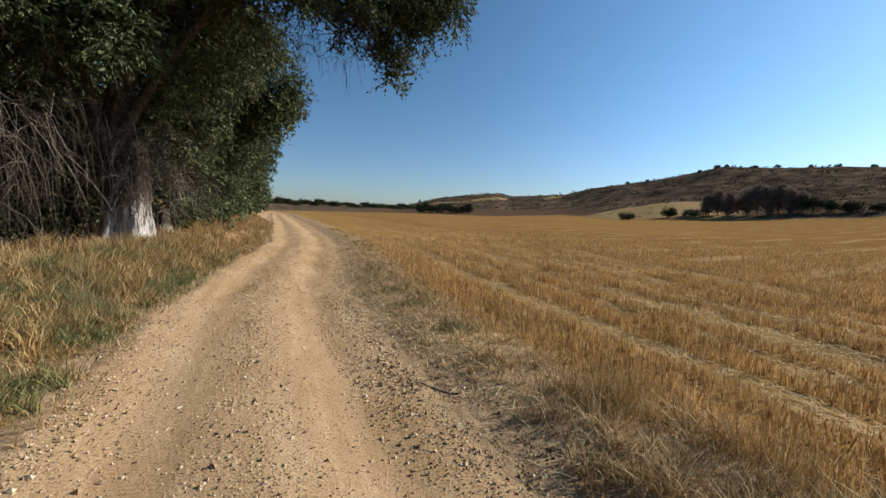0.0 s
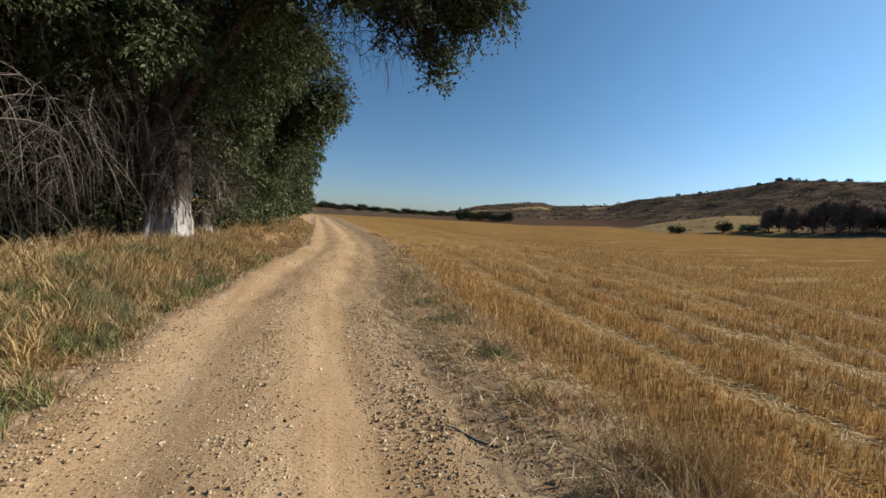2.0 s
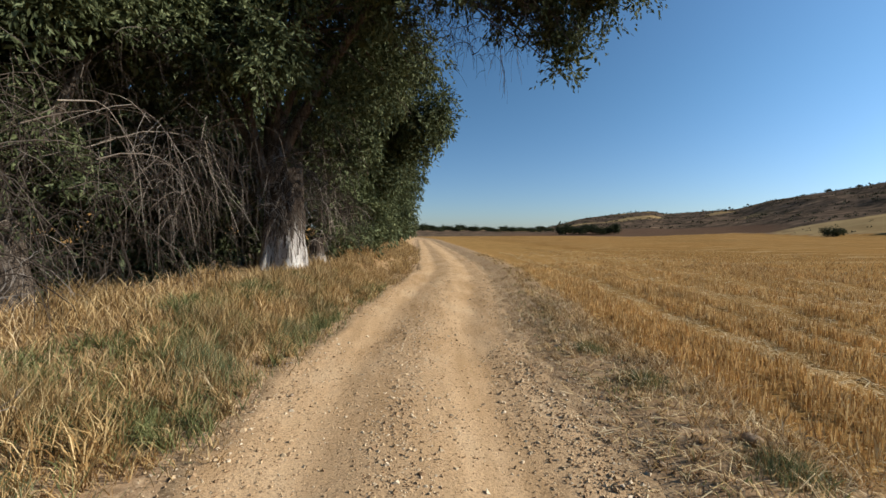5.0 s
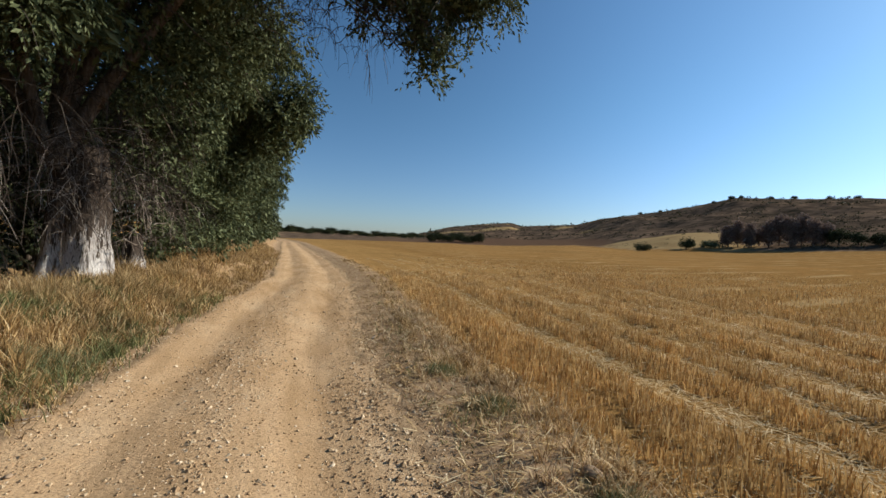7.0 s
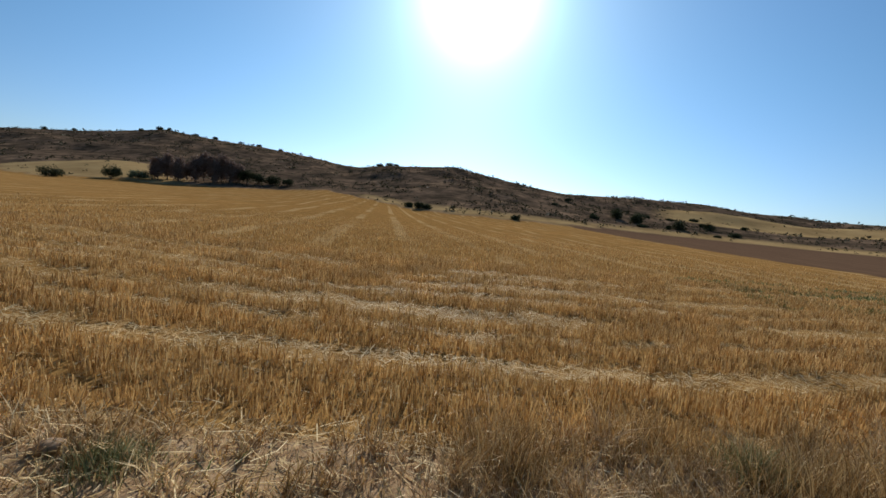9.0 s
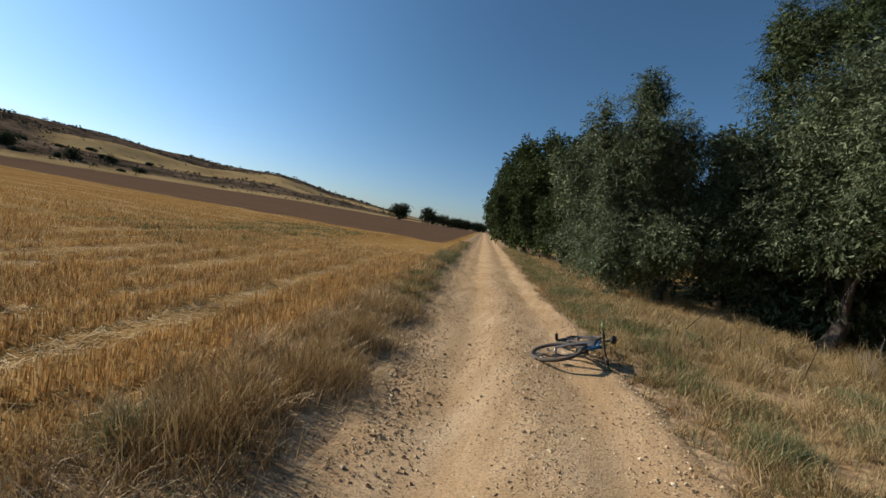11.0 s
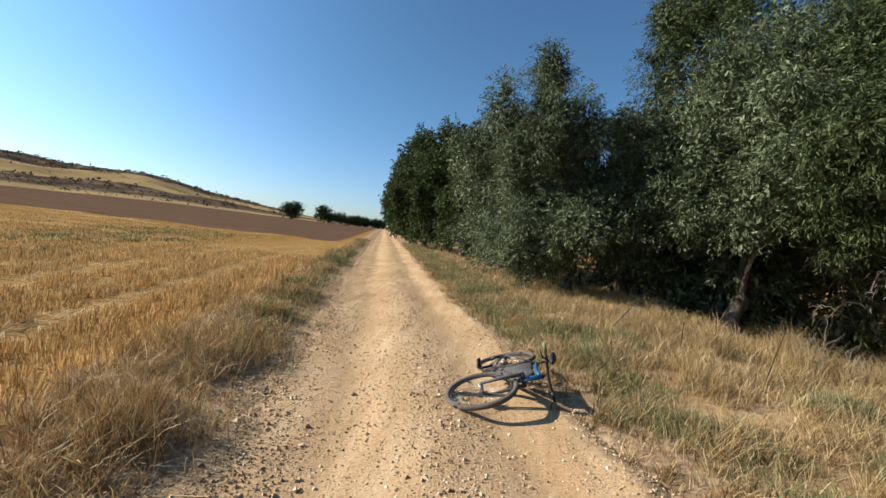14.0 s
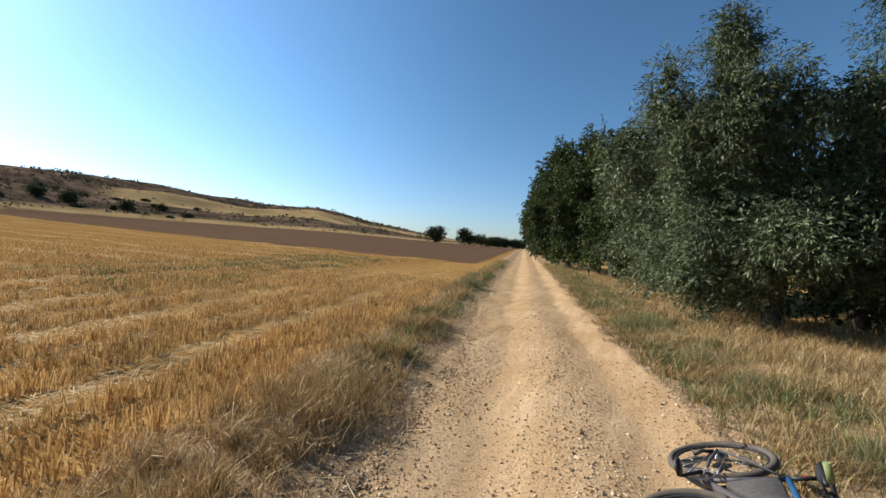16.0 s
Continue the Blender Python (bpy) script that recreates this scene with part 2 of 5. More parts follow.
def plain(name, color, rough=0.5, metal=0.0, vary=0.25, scale=14.0):
    def build(nt, bsdf):
        lo, hi = tuple(c * (1 - vary) for c in color), tuple(min(1, c * (1 + vary)) for c in color)
        f = noise_tex(nt, scale, 5)
        nt.links.new(ramp(nt, f, [(0.3, lo), (0.7, hi)]), bsdf.inputs["Base Color"])
        bsdf.inputs["Metallic"].default_value = metal
        bump(nt, bsdf, f, 0.15, 0.004)
    return material(name, build, rough, 0.35)


def ground_build(nt, bsdf):
    at = nt.nodes.new("ShaderNodeAttribute")
    at.attribute_name = "zone"
    sep = nt.nodes.new("ShaderNodeSeparateColor")
    nt.links.new(at.outputs["Color"], sep.inputs[0])
    fine, mid, big = noise_tex(nt, 9, 6, 0.7), noise_tex(nt, 0.9, 5), noise_tex(nt, 0.045, 5)
    soil = ramp(nt, fine, [(0.3, (0.18, 0.115, 0.066)), (0.5, (0.35, 0.235, 0.135)), (0.72, (0.52, 0.38, 0.235))])
    # straw colour, its dark end deepened to stand for shadow among the stalks
    straw = ramp(nt, noise_tex(nt, 16, 6, 0.75), [(0.3, (0.14, 0.078, 0.030)), (0.5, (0.33, 0.20, 0.078)), (0.72, (0.55, 0.375, 0.165))])
    straw = mix(nt, 1.0, straw, ramp(nt, mid, [(0.3, (0.82, 0.80, 0.76)), (0.7, (1.1, 1.06, 1.0))]), "MULTIPLY")
    straw = mix(nt, 1.0, straw, ramp(nt, big, [(0.35, (0.88, 0.86, 0.8)), (0.7, (1.08, 1.04, 0.98))]), "MULTIPLY")
    # pale wheel tracks that cross the field towards its far edge
    tc, mp, wv = nt.nodes.new("ShaderNodeTexCoord"), nt.nodes.new("ShaderNodeMapping"), nt.nodes.new("ShaderNodeTexWave")
    mp.inputs["Rotation"].default_value = (0, 0, radians(-8.6))
    wv.bands_direction, wv.inputs["Scale"].default_value, wv.inputs["Distortion"].default_value = "Y", 0.085, 0.4
    nt.links.new(tc.outputs["Object"], mp.inputs[0])
    nt.links.new(mp.outputs[0], wv.inputs["Vector"])
    xyz = nt.nodes.new("ShaderNodeSeparateXYZ")
    nt.links.new(tc.outputs["Object"], xyz.inputs[0])
    outer = calc(nt, "ADD", calc(nt, "MULTIPLY", xyz.outputs[0], 0.05), calc(nt, "MULTIPLY", noise_tex(nt, 0.25, 4), 0.2))
    straw = mix(nt, ramp(nt, outer, [(0.68, (0, 0, 0)), (0.86, (1, 1, 1))]), straw, mix(nt, 1.0, straw, (0.84, 0.80, 0.76), "MULTIPLY"))
    track = calc(nt, "MULTIPLY", ramp(nt, wv.outputs["Fac"], [(0.84, (0, 0, 0)), (0.93, (1, 1, 1))]), ramp(nt, noise_tex(nt, 0.12, 4), [(0.40, (0, 0, 0)), (0.55, (0.95, 0.95, 0.95))]))
    track = calc(nt, "MULTIPLY", track, calc(nt, "GREATER_THAN", xyz.outputs[0], 15.5))
    straw = mix(nt, calc(nt, "MULTIPLY", track, 0.32), straw, (0.56, 0.42, 0.22))
    plough = ramp(nt, noise_tex(nt, 1.1, 7, 0.7, "Object", (0.10, 1.0, 1.0)), [(0.3, (0.088, 0.053, 0.034)), (0.7, (0.155, 0.096, 0.060))])
    scrub = ramp(nt, noise_tex(nt, 0.085, 8, 0.68), [(0.34, (0.040, 0.032, 0.022)), (0.46, (0.086, 0.061, 0.041)), (0.56, (0.145, 0.099, 0.066)), (0.70, (0.27, 0.18, 0.112))])
    pale = ramp(nt, noise_tex(nt, 0.06, 6, 0.6), [(0.3, (0.25, 0.165, 0.075)), (0.7, (0.42, 0.295, 0.14))])
    edge = calc(nt, "MULTIPLY", calc(nt, "SUBTRACT", noise_tex(nt, 0.6, 4), 0.5), 0.5)

    def mask(s):
        return calc(nt, "MINIMUM", calc(nt, "MAXIMUM", calc(nt, "MULTIPLY", calc(nt, "ADD", s, calc(nt, "SUBTRACT", edge, 0.3)), 2.5), 0.0), 1.0)

    c = mix(nt, mask(sep.outputs[0]), soil, straw)
    c = mix(nt, mask(sep.outputs[2]), c, scrub)
    c = mix(nt, mask(at.outputs["Alpha"]), c, pale)
    c = mix(nt, mask(sep.outputs[1]), c, plough)
    nt.links.new(c, bsdf.inputs["Base Color"])
    bump(nt, bsdf, calc(nt, "ADD", fine, calc(nt, "MULTIPLY", mid, 2.0)), 0.5, 0.04)


def road_build(nt, bsdf):
    grit = noise_tex(nt, 55, 5, 0.7)
    patch = noise_tex(nt, 1.3, 5, 0.6, "Object", (1.0, 0.4, 1.0))
    streak = noise_tex(nt, 2.2, 4, 0.6, "Object", (3.0, 0.22, 1))
    c = ramp(nt, patch, [(0.3, (0.43, 0.28, 0.148)), (0.55, (0.535, 0.37, 0.217)), (0.75, (0.595, 0.44, 0.28))])
    c = mix(nt, 1.0, c, ramp(nt, streak, [(0.32, (0.87, 0.84, 0.79)), (0.66, (1.06, 1.04, 1.02))]), "MULTIPLY")
    rim = nt.nodes.new("ShaderNodeAttribute")
    rim.attribute_name = "rim"
    loose = calc(nt, "MULTIPLY", calc(nt, "ADD", rim.outputs["Fac"], calc(nt, "MULTIPLY", calc(nt, "SUBTRACT", noise_tex(nt, 3.5, 5, 0.7), 0.5), 1.3)), 1.0)
    c = mix(nt, ramp(nt, loose, [(0.25, (0, 0, 0)), (0.8, (1, 1, 1))]), c, ramp(nt, noise_tex(nt, 9, 6, 0.7), [(0.3, (0.20, 0.13, 0.075)), (0.7, (0.44, 0.315, 0.185))]))
    c = mix(nt, 1.0, c, ramp(nt, grit, [(0.36, (0.5, 0.47, 0.44)), (0.45, (0.95, 0.95, 0.95)), (0.66, (1.16, 1.14, 1.1))]), "MULTIPLY")
    nt.links.new(c, bsdf.inputs["Base Color"])
    bump(nt, bsdf, calc(nt, "ADD", grit, calc(nt, "MULTIPLY", noise_tex(nt, 14, 5), 1.5)), 0.55, 0.014)


def stone_build(nt, bsdf):
    c = ramp(nt, island(nt), [(0.0, (0.24, 0.155, 0.09)), (0.35, (0.44, 0.30, 0.17)), (0.75, (0.56, 0.42, 0.26)), (1.0, (0.70, 0.58, 0.42))])
    c = mix(nt, 1.0, c, ramp(nt, noise_tex(nt, 40, 4), [(0.3, (0.75, 0.73, 0.7)), (0.7, (1.1, 1.1, 1.1))]), "MULTIPLY")
    nt.links.new(c, bsdf.inputs["Base Color"])


def bark_build(nt, bsdf):
    f = noise_tex(nt, 5, 7, 0.7, "Object", (3.0, 3.0, 0.5))
    c = ramp(nt, f, [(0.3, (0.045, 0.033, 0.025)), (0.5, (0.115, 0.09, 0.07)), (0.75, (0.24, 0.20, 0.165))])
    nt.links.new(c, bsdf.inputs["Base Color"])
    bump(nt, bsdf, f, 0.9, 0.05)


def pale_bark_build(nt, bsdf):
    f = noise_tex(nt, 4.0, 8, 0.72, "Object", (3.2, 3.2, 0.45))
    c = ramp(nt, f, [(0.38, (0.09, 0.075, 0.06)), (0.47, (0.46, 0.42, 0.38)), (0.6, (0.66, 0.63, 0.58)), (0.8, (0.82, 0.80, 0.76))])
    # dark bark above the pale wood, deepened in colour to stand for shade
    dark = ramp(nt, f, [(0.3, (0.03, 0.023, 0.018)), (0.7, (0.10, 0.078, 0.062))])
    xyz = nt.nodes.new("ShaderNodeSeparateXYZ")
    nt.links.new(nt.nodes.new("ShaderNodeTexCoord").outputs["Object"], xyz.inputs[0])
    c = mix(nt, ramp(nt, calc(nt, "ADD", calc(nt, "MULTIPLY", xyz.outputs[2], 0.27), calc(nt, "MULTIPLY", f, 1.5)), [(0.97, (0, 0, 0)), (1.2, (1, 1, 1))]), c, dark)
    nt.links.new(c, bsdf.inputs["Base Color"])
    bump(nt, bsdf, f, 1.0, 0.06)


M_GROUND = material("dry_earth_and_straw", ground_build, 0.95)
M_ROAD = material("packed_dirt", road_build, 0.92)
M_STONE = material("gravel", stone_build, 0.9)
M_BARK = material("dark_bark", bark_build, 0.95)
M_PALE_BARK = material("weathered_pale_wood", pale_bark_build, 0.9)
M_STUBBLE = blade_material("stubble", [(0, (0.245, 0.130, 0.048)), (0.5, (0.53, 0.347, 0.147)), (1, (0.83, 0.63, 0.335))], 0.18)
M_LITTER = blade_material("cut_straw", [(0, (0.36, 0.245, 0.11)), (0.6, (0.58, 0.43, 0.22)), (1, (0.80, 0.69, 0.46))], 0.15)
M_DRY = blade_material("dry_grass", [(0, (0.15, 0.087, 0.036)), (0.5, (0.37, 0.245, 0.108)), (1, (0.64, 0.49, 0.27))], 0.22)
M_GREY = blade_material("bleached_weeds", [(0, (0.24, 0.15, 0.075)), (0.5, (0.52, 0.37, 0.205)), (1, (0.80, 0.66, 0.43))], 0.1)
M_VERGE = blade_material("verge_grass", [(0, (0.14, 0.087, 0.036)), (0.5, (0.37, 0.255, 0.115)), (1, (0.66, 0.52, 0.29))], 0.2, 0.5, 0.1, ((0.72, 0.74, 0.74), (1.15, 1.12, 1.06)))
M_GREEN = blade_material("green_weeds", [(0, (0.085, 0.10, 0.040)), (0.6, (0.17, 0.19, 0.080)), (1, (0.33, 0.33, 0.16))], 0.3)
M_LEAF = blade_material("willow_leaf", [(0, (0.043, 0.055, 0.024)), (0.6, (0.090, 0.110, 0.050)), (1, (0.20, 0.235, 0.125))], 0.22, 0.8, 0.1, ((0.62, 0.62, 0.62), (1.25, 1.2, 1.15)))
M_WILLOW = blade_material("sunny_willow_leaf", [(0, (0.030, 0.047, 0.016)), (0.6, (0.064, 0.088, 0.031)), (1, (0.16, 0.19, 0.078))], 0.2, 0.8, 0.2, ((0.6, 0.6, 0.6), (1.25, 1.2, 1.15)))
M_SILVER = blade_material("silvery_leaf", [(0, (0.042, 0.058, 0.025)), (0.6, (0.092, 0.120, 0.055)), (1, (0.27, 0.315, 0.19))], 0.15, 0.8, 0.22, ((0.6, 0.6, 0.6), (1.3, 1.25, 1.2)))
M_POPLAR = blade_material("poplar_leaf", [(0, (0.026, 0.040, 0.013)), (0.6, (0.055, 0.078, 0.026)), (1, (0.12, 0.15, 0.06))], 0.2, 0.5, 0.1, ((0.6, 0.6, 0.6), (1.25, 1.2, 1.1)))
M_FAR_LEAF = blade_material("far_leaf", [(0, (0.028, 0.036, 0.016)), (1, (0.07, 0.08, 0.035))], 0.15, 0.2)
M_SCRUB = blade_material("scrub_leaf", [(0, (0.034, 0.034, 0.018)), (1, (0.085, 0.078, 0.042))], 0.1, 0.05)
# one dead twig, two colours: dark for the shaded mass, pale for sunlit fronts
M_TWIG = blade_material("dead_twig", [(0, (0.028, 0.021, 0.017)), (0.8, (0.050, 0.039, 0.032)), (1, (0.20, 0.17, 0.145))], 0.0)
M_PALE_TWIG = blade_material("sunlit_twig", [(0, (0.045, 0.035, 0.028)), (0.5, (0.125, 0.10, 0.084)), (1, (0.36, 0.315, 0.27))], 0.0)


# ---- ground: one sheet to the horizon ----
def lines(fine_lo, fine_hi, step, cap, far, end):
    """Grid lines: fine between two values, then widening up to cap out to far, then quickly out to end."""
    out = {}
    for sign, start in ((1, fine_hi), (-1, fine_lo)):
        v, d, row = start, step, []
        while abs(v) < end:
            d = min(d * 1.12, cap) if abs(v) < far else d * 1.35
            v += sign * d
            row.append(v)
        out[sign] = row
    return np.array(out[-1][::-1] + list(np.arange(fine_lo, fine_hi + 1e-6, step)) + out[1])


US, YS = lines(-8, 11, 0.19, 8, 640, 4000), lines(-14, 22, 0.25, 8, 640, 4000)
gu, gy = np.meshgrid(US, YS, indexing="ij")
gx = gu + centre(np.clip(gy, -700, 700))
gz = height(gx, gy)
nu, ny = gu.shape
ii, jj = np.meshgrid(np.arange(nu - 1), np.arange(ny - 1), indexing="ij")
quads = np.stack([ii * ny + jj, (ii + 1) * ny + jj, (ii + 1) * ny + jj + 1, ii * ny + jj + 1], -1).reshape(-1, 4)
ground_mesh = mesh_np("ground", np.stack([gx, gy, gz], -1).reshape(-1, 3), quads, True)


def zones(x, y):
    """Shares of straw, ploughed earth, scrub and pale grass."""
    u = x - centre(np.clip(y, -700, 700))
    b, r = polar(x, y)
    b = np.where(b < -90, b + 360, b)
    rf = np.interp(b, EDGE_BEARING, EDGE_DISTANCE)
    rc = np.interp(b, BEARING, DISTANCE)
    t = (r - rf) / (rc - rf)
    far = smooth(0, 5, r - rf) * smooth(-8, 4, b) * (1 - smooth(164, 172, b))
    straw = smooth(2.5, 3.1, u) * (1 - far)
    straw = np.maximum(straw, smooth(1.9, 2.4, -u) * (0.42 + 0.4 * smooth(9, 14, -u)) * (r < 400))
    strip = smooth(8, 14, b) * (1 - smooth(38, 46, b)) * smooth(0, 8, r - rf) * (1 - smooth(0.14, 0.2, t))
    plough = np.maximum(strip, smooth(0, 2.5, -29.5 - 0.02 * x - y) * smooth(3.2, 5, u) * (1 - smooth(0, 10, r - rf)))
    knoll = smooth(40, 42, b) * (1 - smooth(56, 59, b)) * (1 - smooth(262, 270, r)) * far
    low = (1 - smooth(0.05, 0.16, t)) * smooth(74, 80, b) * far
    light = smooth(0.25, 0.9, wave(x * 0.6, y, 120, 11)) * smooth(0.15, 0.3, t) * 0.85 * far * (1 - smooth(34, 44, b) * (1 - smooth(120, 134, b)) * 0.75)
    band = smooth(0.24, 0.32, t + 0.04 * wave(x, y, 70, 12)) * (1 - smooth(0.5, 0.6, t + 0.05 * wave(x, y, 50, 13))) * smooth(112, 122, b) * far
    crest = smooth(0.9, 0.97, t) * far * smooth(100, 108, b) * (1 - smooth(112, 118, b))
    scrub = far
    return straw, plough, scrub, np.clip(np.maximum.reduce([knoll, low * 0.7, light * (1 - smooth(108, 116, b)), band, crest * 0.7]), 0, 1)


attr = ground_mesh.color_attributes.new("zone", "FLOAT_COLOR", "POINT")
attr.data.foreach_set("color", np.stack(zones(gx, gy), -1).astype(np.float32).ravel())
ground = put("ground", ground_mesh, M_GROUND)
tagged(ground, "dry open farmland of straw-coloured stubble rising to scrubby hills", "ground", kind="structure")

# ---- the dirt track ----
RU = np.arange(-1.95, 1.96, 0.065)
RY = lines(-14, 24, 0.11, 5, 330, 330)
ru, ry = np.meshgrid(RU, RY, indexing="ij")
wob = 0.10 * wave(0 * ry, ry, 4.3, 21) * (np.abs(ry) < 60)
rx = ru * (1 + 0.04 * wave(0 * ry + 3, ry, 7, 22)) + centre(ry) + wob * np.sign(ru) * (np.abs(ru) / 1.95)
rz = 0.0 - 0.04 * np.exp(-((ru + 0.72) / 0.30) ** 2) - 0.04 * np.exp(-((ru - 0.72) / 0.30) ** 2) + 0.02 * np.exp(-(ru / 0.3) ** 2)
rz = rz + 0.003 * wave(rx, ry, 0.5, 23) + 0.002 * wave(rx, ry * 0.4, 1.6, 24) + 0.015 * smooth(1.15, 1.5, np.abs(ru)) + (0.02 * wave(rx, ry, 0.7, 25) + 0.014 * wave(rx, ry, 2.3, 26)) * smooth(1.2, 1.6, np.abs(ru)) - 0.10 * smooth(1.35, 1.95, np.abs(ru))
rz = rz + (height(centre(ry) + 0 * ru, ry) + 0.10 * (1 - smooth(200, 260, np.abs(ry))))
nu, ny = ru.shape
ii, jj = np.meshgrid(np.arange(nu - 1), np.arange(ny - 1), indexing="ij")
road = put("road", mesh_np("road", np.stack([rx, ry, rz], -1).reshape(-1, 3), np.stack([ii * ny + jj, (ii + 1) * ny + jj, (ii + 1) * ny + jj + 1, ii * ny + jj + 1], -1).reshape(-1, 4), True), M_ROAD)
rim = road.data.attributes.new("rim", "FLOAT", "POINT")
rim.data.foreach_set("value", smooth(1.12, 1.55, np.abs(ru)).astype(np.float32).ravel())
tagged(road, "pale tan dirt track with two worn wheel ruts", "dirt road", kind="structure")


def road_height(u, y):
    z = 0.0 - 0.04 * np.exp(-((u + 0.72) / 0.30) ** 2) - 0.04 * np.exp(-((u - 0.72) / 0.30) ** 2) + 0.02 * np.exp(-(u / 0.3) ** 2)
    x = u + centre(y)
    return z + 0.003 * wave(x, y, 0.5, 23) + 0.002 * wave(x, y * 0.4, 1.6, 24) + 0.015 * smooth(1.15, 1.5, np.abs(u)) + (0.02 * wave(x, y, 0.7, 25) + 0.014 * wave(x, y, 2.3, 26)) * smooth(1.2, 1.6, np.abs(u)) - 0.10 * smooth(1.35, 1.95, np.abs(u)) + height(centre(y), y) + 0.10


# ---- gravel ----
def pebbles(x, y, z, size):
    """Rough little stones: squashed, jittered octahedra."""
    n = len(x)
    base = np.array([[1, 0, -0.3], [0, 1, -0.3], [-1, 0, -0.3], [0, -1, -0.3], [0.45, 0.1, 0.9], [-0.4, -0.15, 0.8]], float)
    v = base[None] * rng.uniform(0.65, 1.25, (n, 6, 1)) * np.stack([rng.uniform(0.7, 1.3, n), rng.uniform(0.7, 1.3, n), rng.uniform(0.4, 0.8, n)], -1)[:, None] * size[:, None, None]
    v = v + rng.normal(0, 0.13, (n, 6, 3)) * size[:, None, None]
    a = rng.uniform(0, 6.28, n)
    c, s = np.cos(a)[:, None], np.sin(a)[:, None]
    v = np.stack([v[..., 0] * c - v[..., 1] * s, v[..., 0] * s + v[..., 1] * c, v[..., 2]], -1) + np.stack([x, y, z], -1)[:, None]
    f = np.array([[0, 1, 4], [3, 0, 4], [1, 2, 5], [2, 3, 5], [1, 5, 4], [3, 4, 5]])
    return v.reshape(-1, 3), (np.arange(n)[:, None, None] * 6 + f).reshape(-1, 3)


n = 64000
gu = np.concatenate([rng.normal(1.42, 0.30, n // 3), rng.normal(-0.1, 0.22, n // 5), rng.uniform(-1.7, 1.8, n // 3), rng.normal(-1.4, 0.2, n // 10)])
gy = 0.6 + rng.choice([-1, 1], len(gu)) * rng.gamma(1.7, 3.6, len(gu))
keep = np.abs(gu) < 2.1
gu, gy = gu[keep], gy[keep]
size = np.clip(rng.lognormal(-4.95, 0.45, len(gu)), 0.004, 0.026) * (1 + 0.02 * np.abs(gy))
tagged(put("gravel", mesh_np("gravel", *pebbles(gu + centre(gy), gy, np.maximum(road_height(gu, gy), height(gu + centre(gy), gy)) + size * 0.15, size)), M_STONE),
       "loose tan gravel strewn along the dirt track", "gravel", kind="stuff")


# ---- stubble, straw and grass ----
def scatter(n, u0, u1, y0, y1, thin_by=9.0):
    """Random places in a strip along the track, thickest by the walk."""
    m = n * 4
    u, y = rng.uniform(u0, u1, m), rng.uniform(y0, y1, m)
    r = np.hypot(u + centre(y) - 0.3, y - 1.5)
    ok = rng.uniform(0, 1, m) < np.minimum(1, (thin_by / np.maximum(r, 0.1)) ** 1.5)
    u, y = u[ok][:n], y[ok][:n]
    return u, y


def rooted(u, y):
    x = u + centre(y)
    return np.stack([x, y, height(x, y) - 0.01], -1)


def strip_wave(u, y):
    """1 on standing stubble, 0 on the wheel track and the trampled patches between the rows."""
    v = u + 0.12 * wave(0 * u, y, 11, 31) + 0.04 * wave(0 * u, y, 2.3, 32)
    s = smooth(0.20, 0.32, np.abs(v - 4.5) + 0.05 * wave(u, y, 0.6, 33))
    for line, wide, seed in ((5.7, 0.14, 37), (6.75, 0.42, 38), (8.0, 0.26, 39), (9.2, 0.52, 40), (10.4, 0.25, 27), (11.6, 0.55, 28)):
        broken = smooth(-1.1, -0.1, wave(u * 0.3, y, 10, seed) + 0.35 * wave(u, y, 0.8, seed + 50))
        s = np.minimum(s, 1 - 0.9 * broken * (1 - smooth(wide * 0.6, wide * 1.3, np.abs(v - line) + 0.12 * wave(u, y, 0.9, seed + 20))))
    return np.where(u < 3.0, 0.6 * smooth(-0.3, 0.7, wave(u, y, 0.9, 34)), s)


# near stubble, stalk by stalk
pieces = []
for count, u0, u1, y0, y1, reach, wide in ((260000, 2.5, 14, -16, 22, 9, 0.0075), (90000, 8, 46, -29, 50, 26, 0.014)):
    u, y = scatter(count, u0, u1, y0, y1, reach)
    drill = np.round(u / 0.17) * 0.17 + rng.normal(0, 0.028, len(u))
    u = np.where(u < 13, drill, u)
    s = strip_wave(u, y)
    b, r = polar(u + centre(y), y)
    ok = (rng.uniform(0, 1, len(u)) < np.where(r < 24, 0.01 + 0.95 * s * smooth(-1.5, -0.2, wave(u, y, 0.33, 36)), 0.2 + 0.5 * s) * (1 - smooth(30, 48, r))) & (y > -29)
    u, y, s, r = u[ok], y[ok], s[ok], r[ok]
    tall = (0.015 + 0.115 * s) * np.clip(1 + 0.34 * wave(u, y, 0.45, 35), 0.35, 1.6) * rng.uniform(0.55, 1.2, len(u)) * (0.8 + 0.2 * smooth(2.4, 3.4, u)) * (1 - 0.45 * smooth(16, 36, r))
    pieces.append(straws(rooted(u, y), tall, 0.4, wide * rng.uniform(0.6, 1.3, len(u)) * (1 + 0.02 * r)))
tagged(put("stubble", mesh_np("stubble", *joined(pieces)), M_STUBBLE), "rows of golden cut cereal stubble in the field", "stubble", kind="stuff")

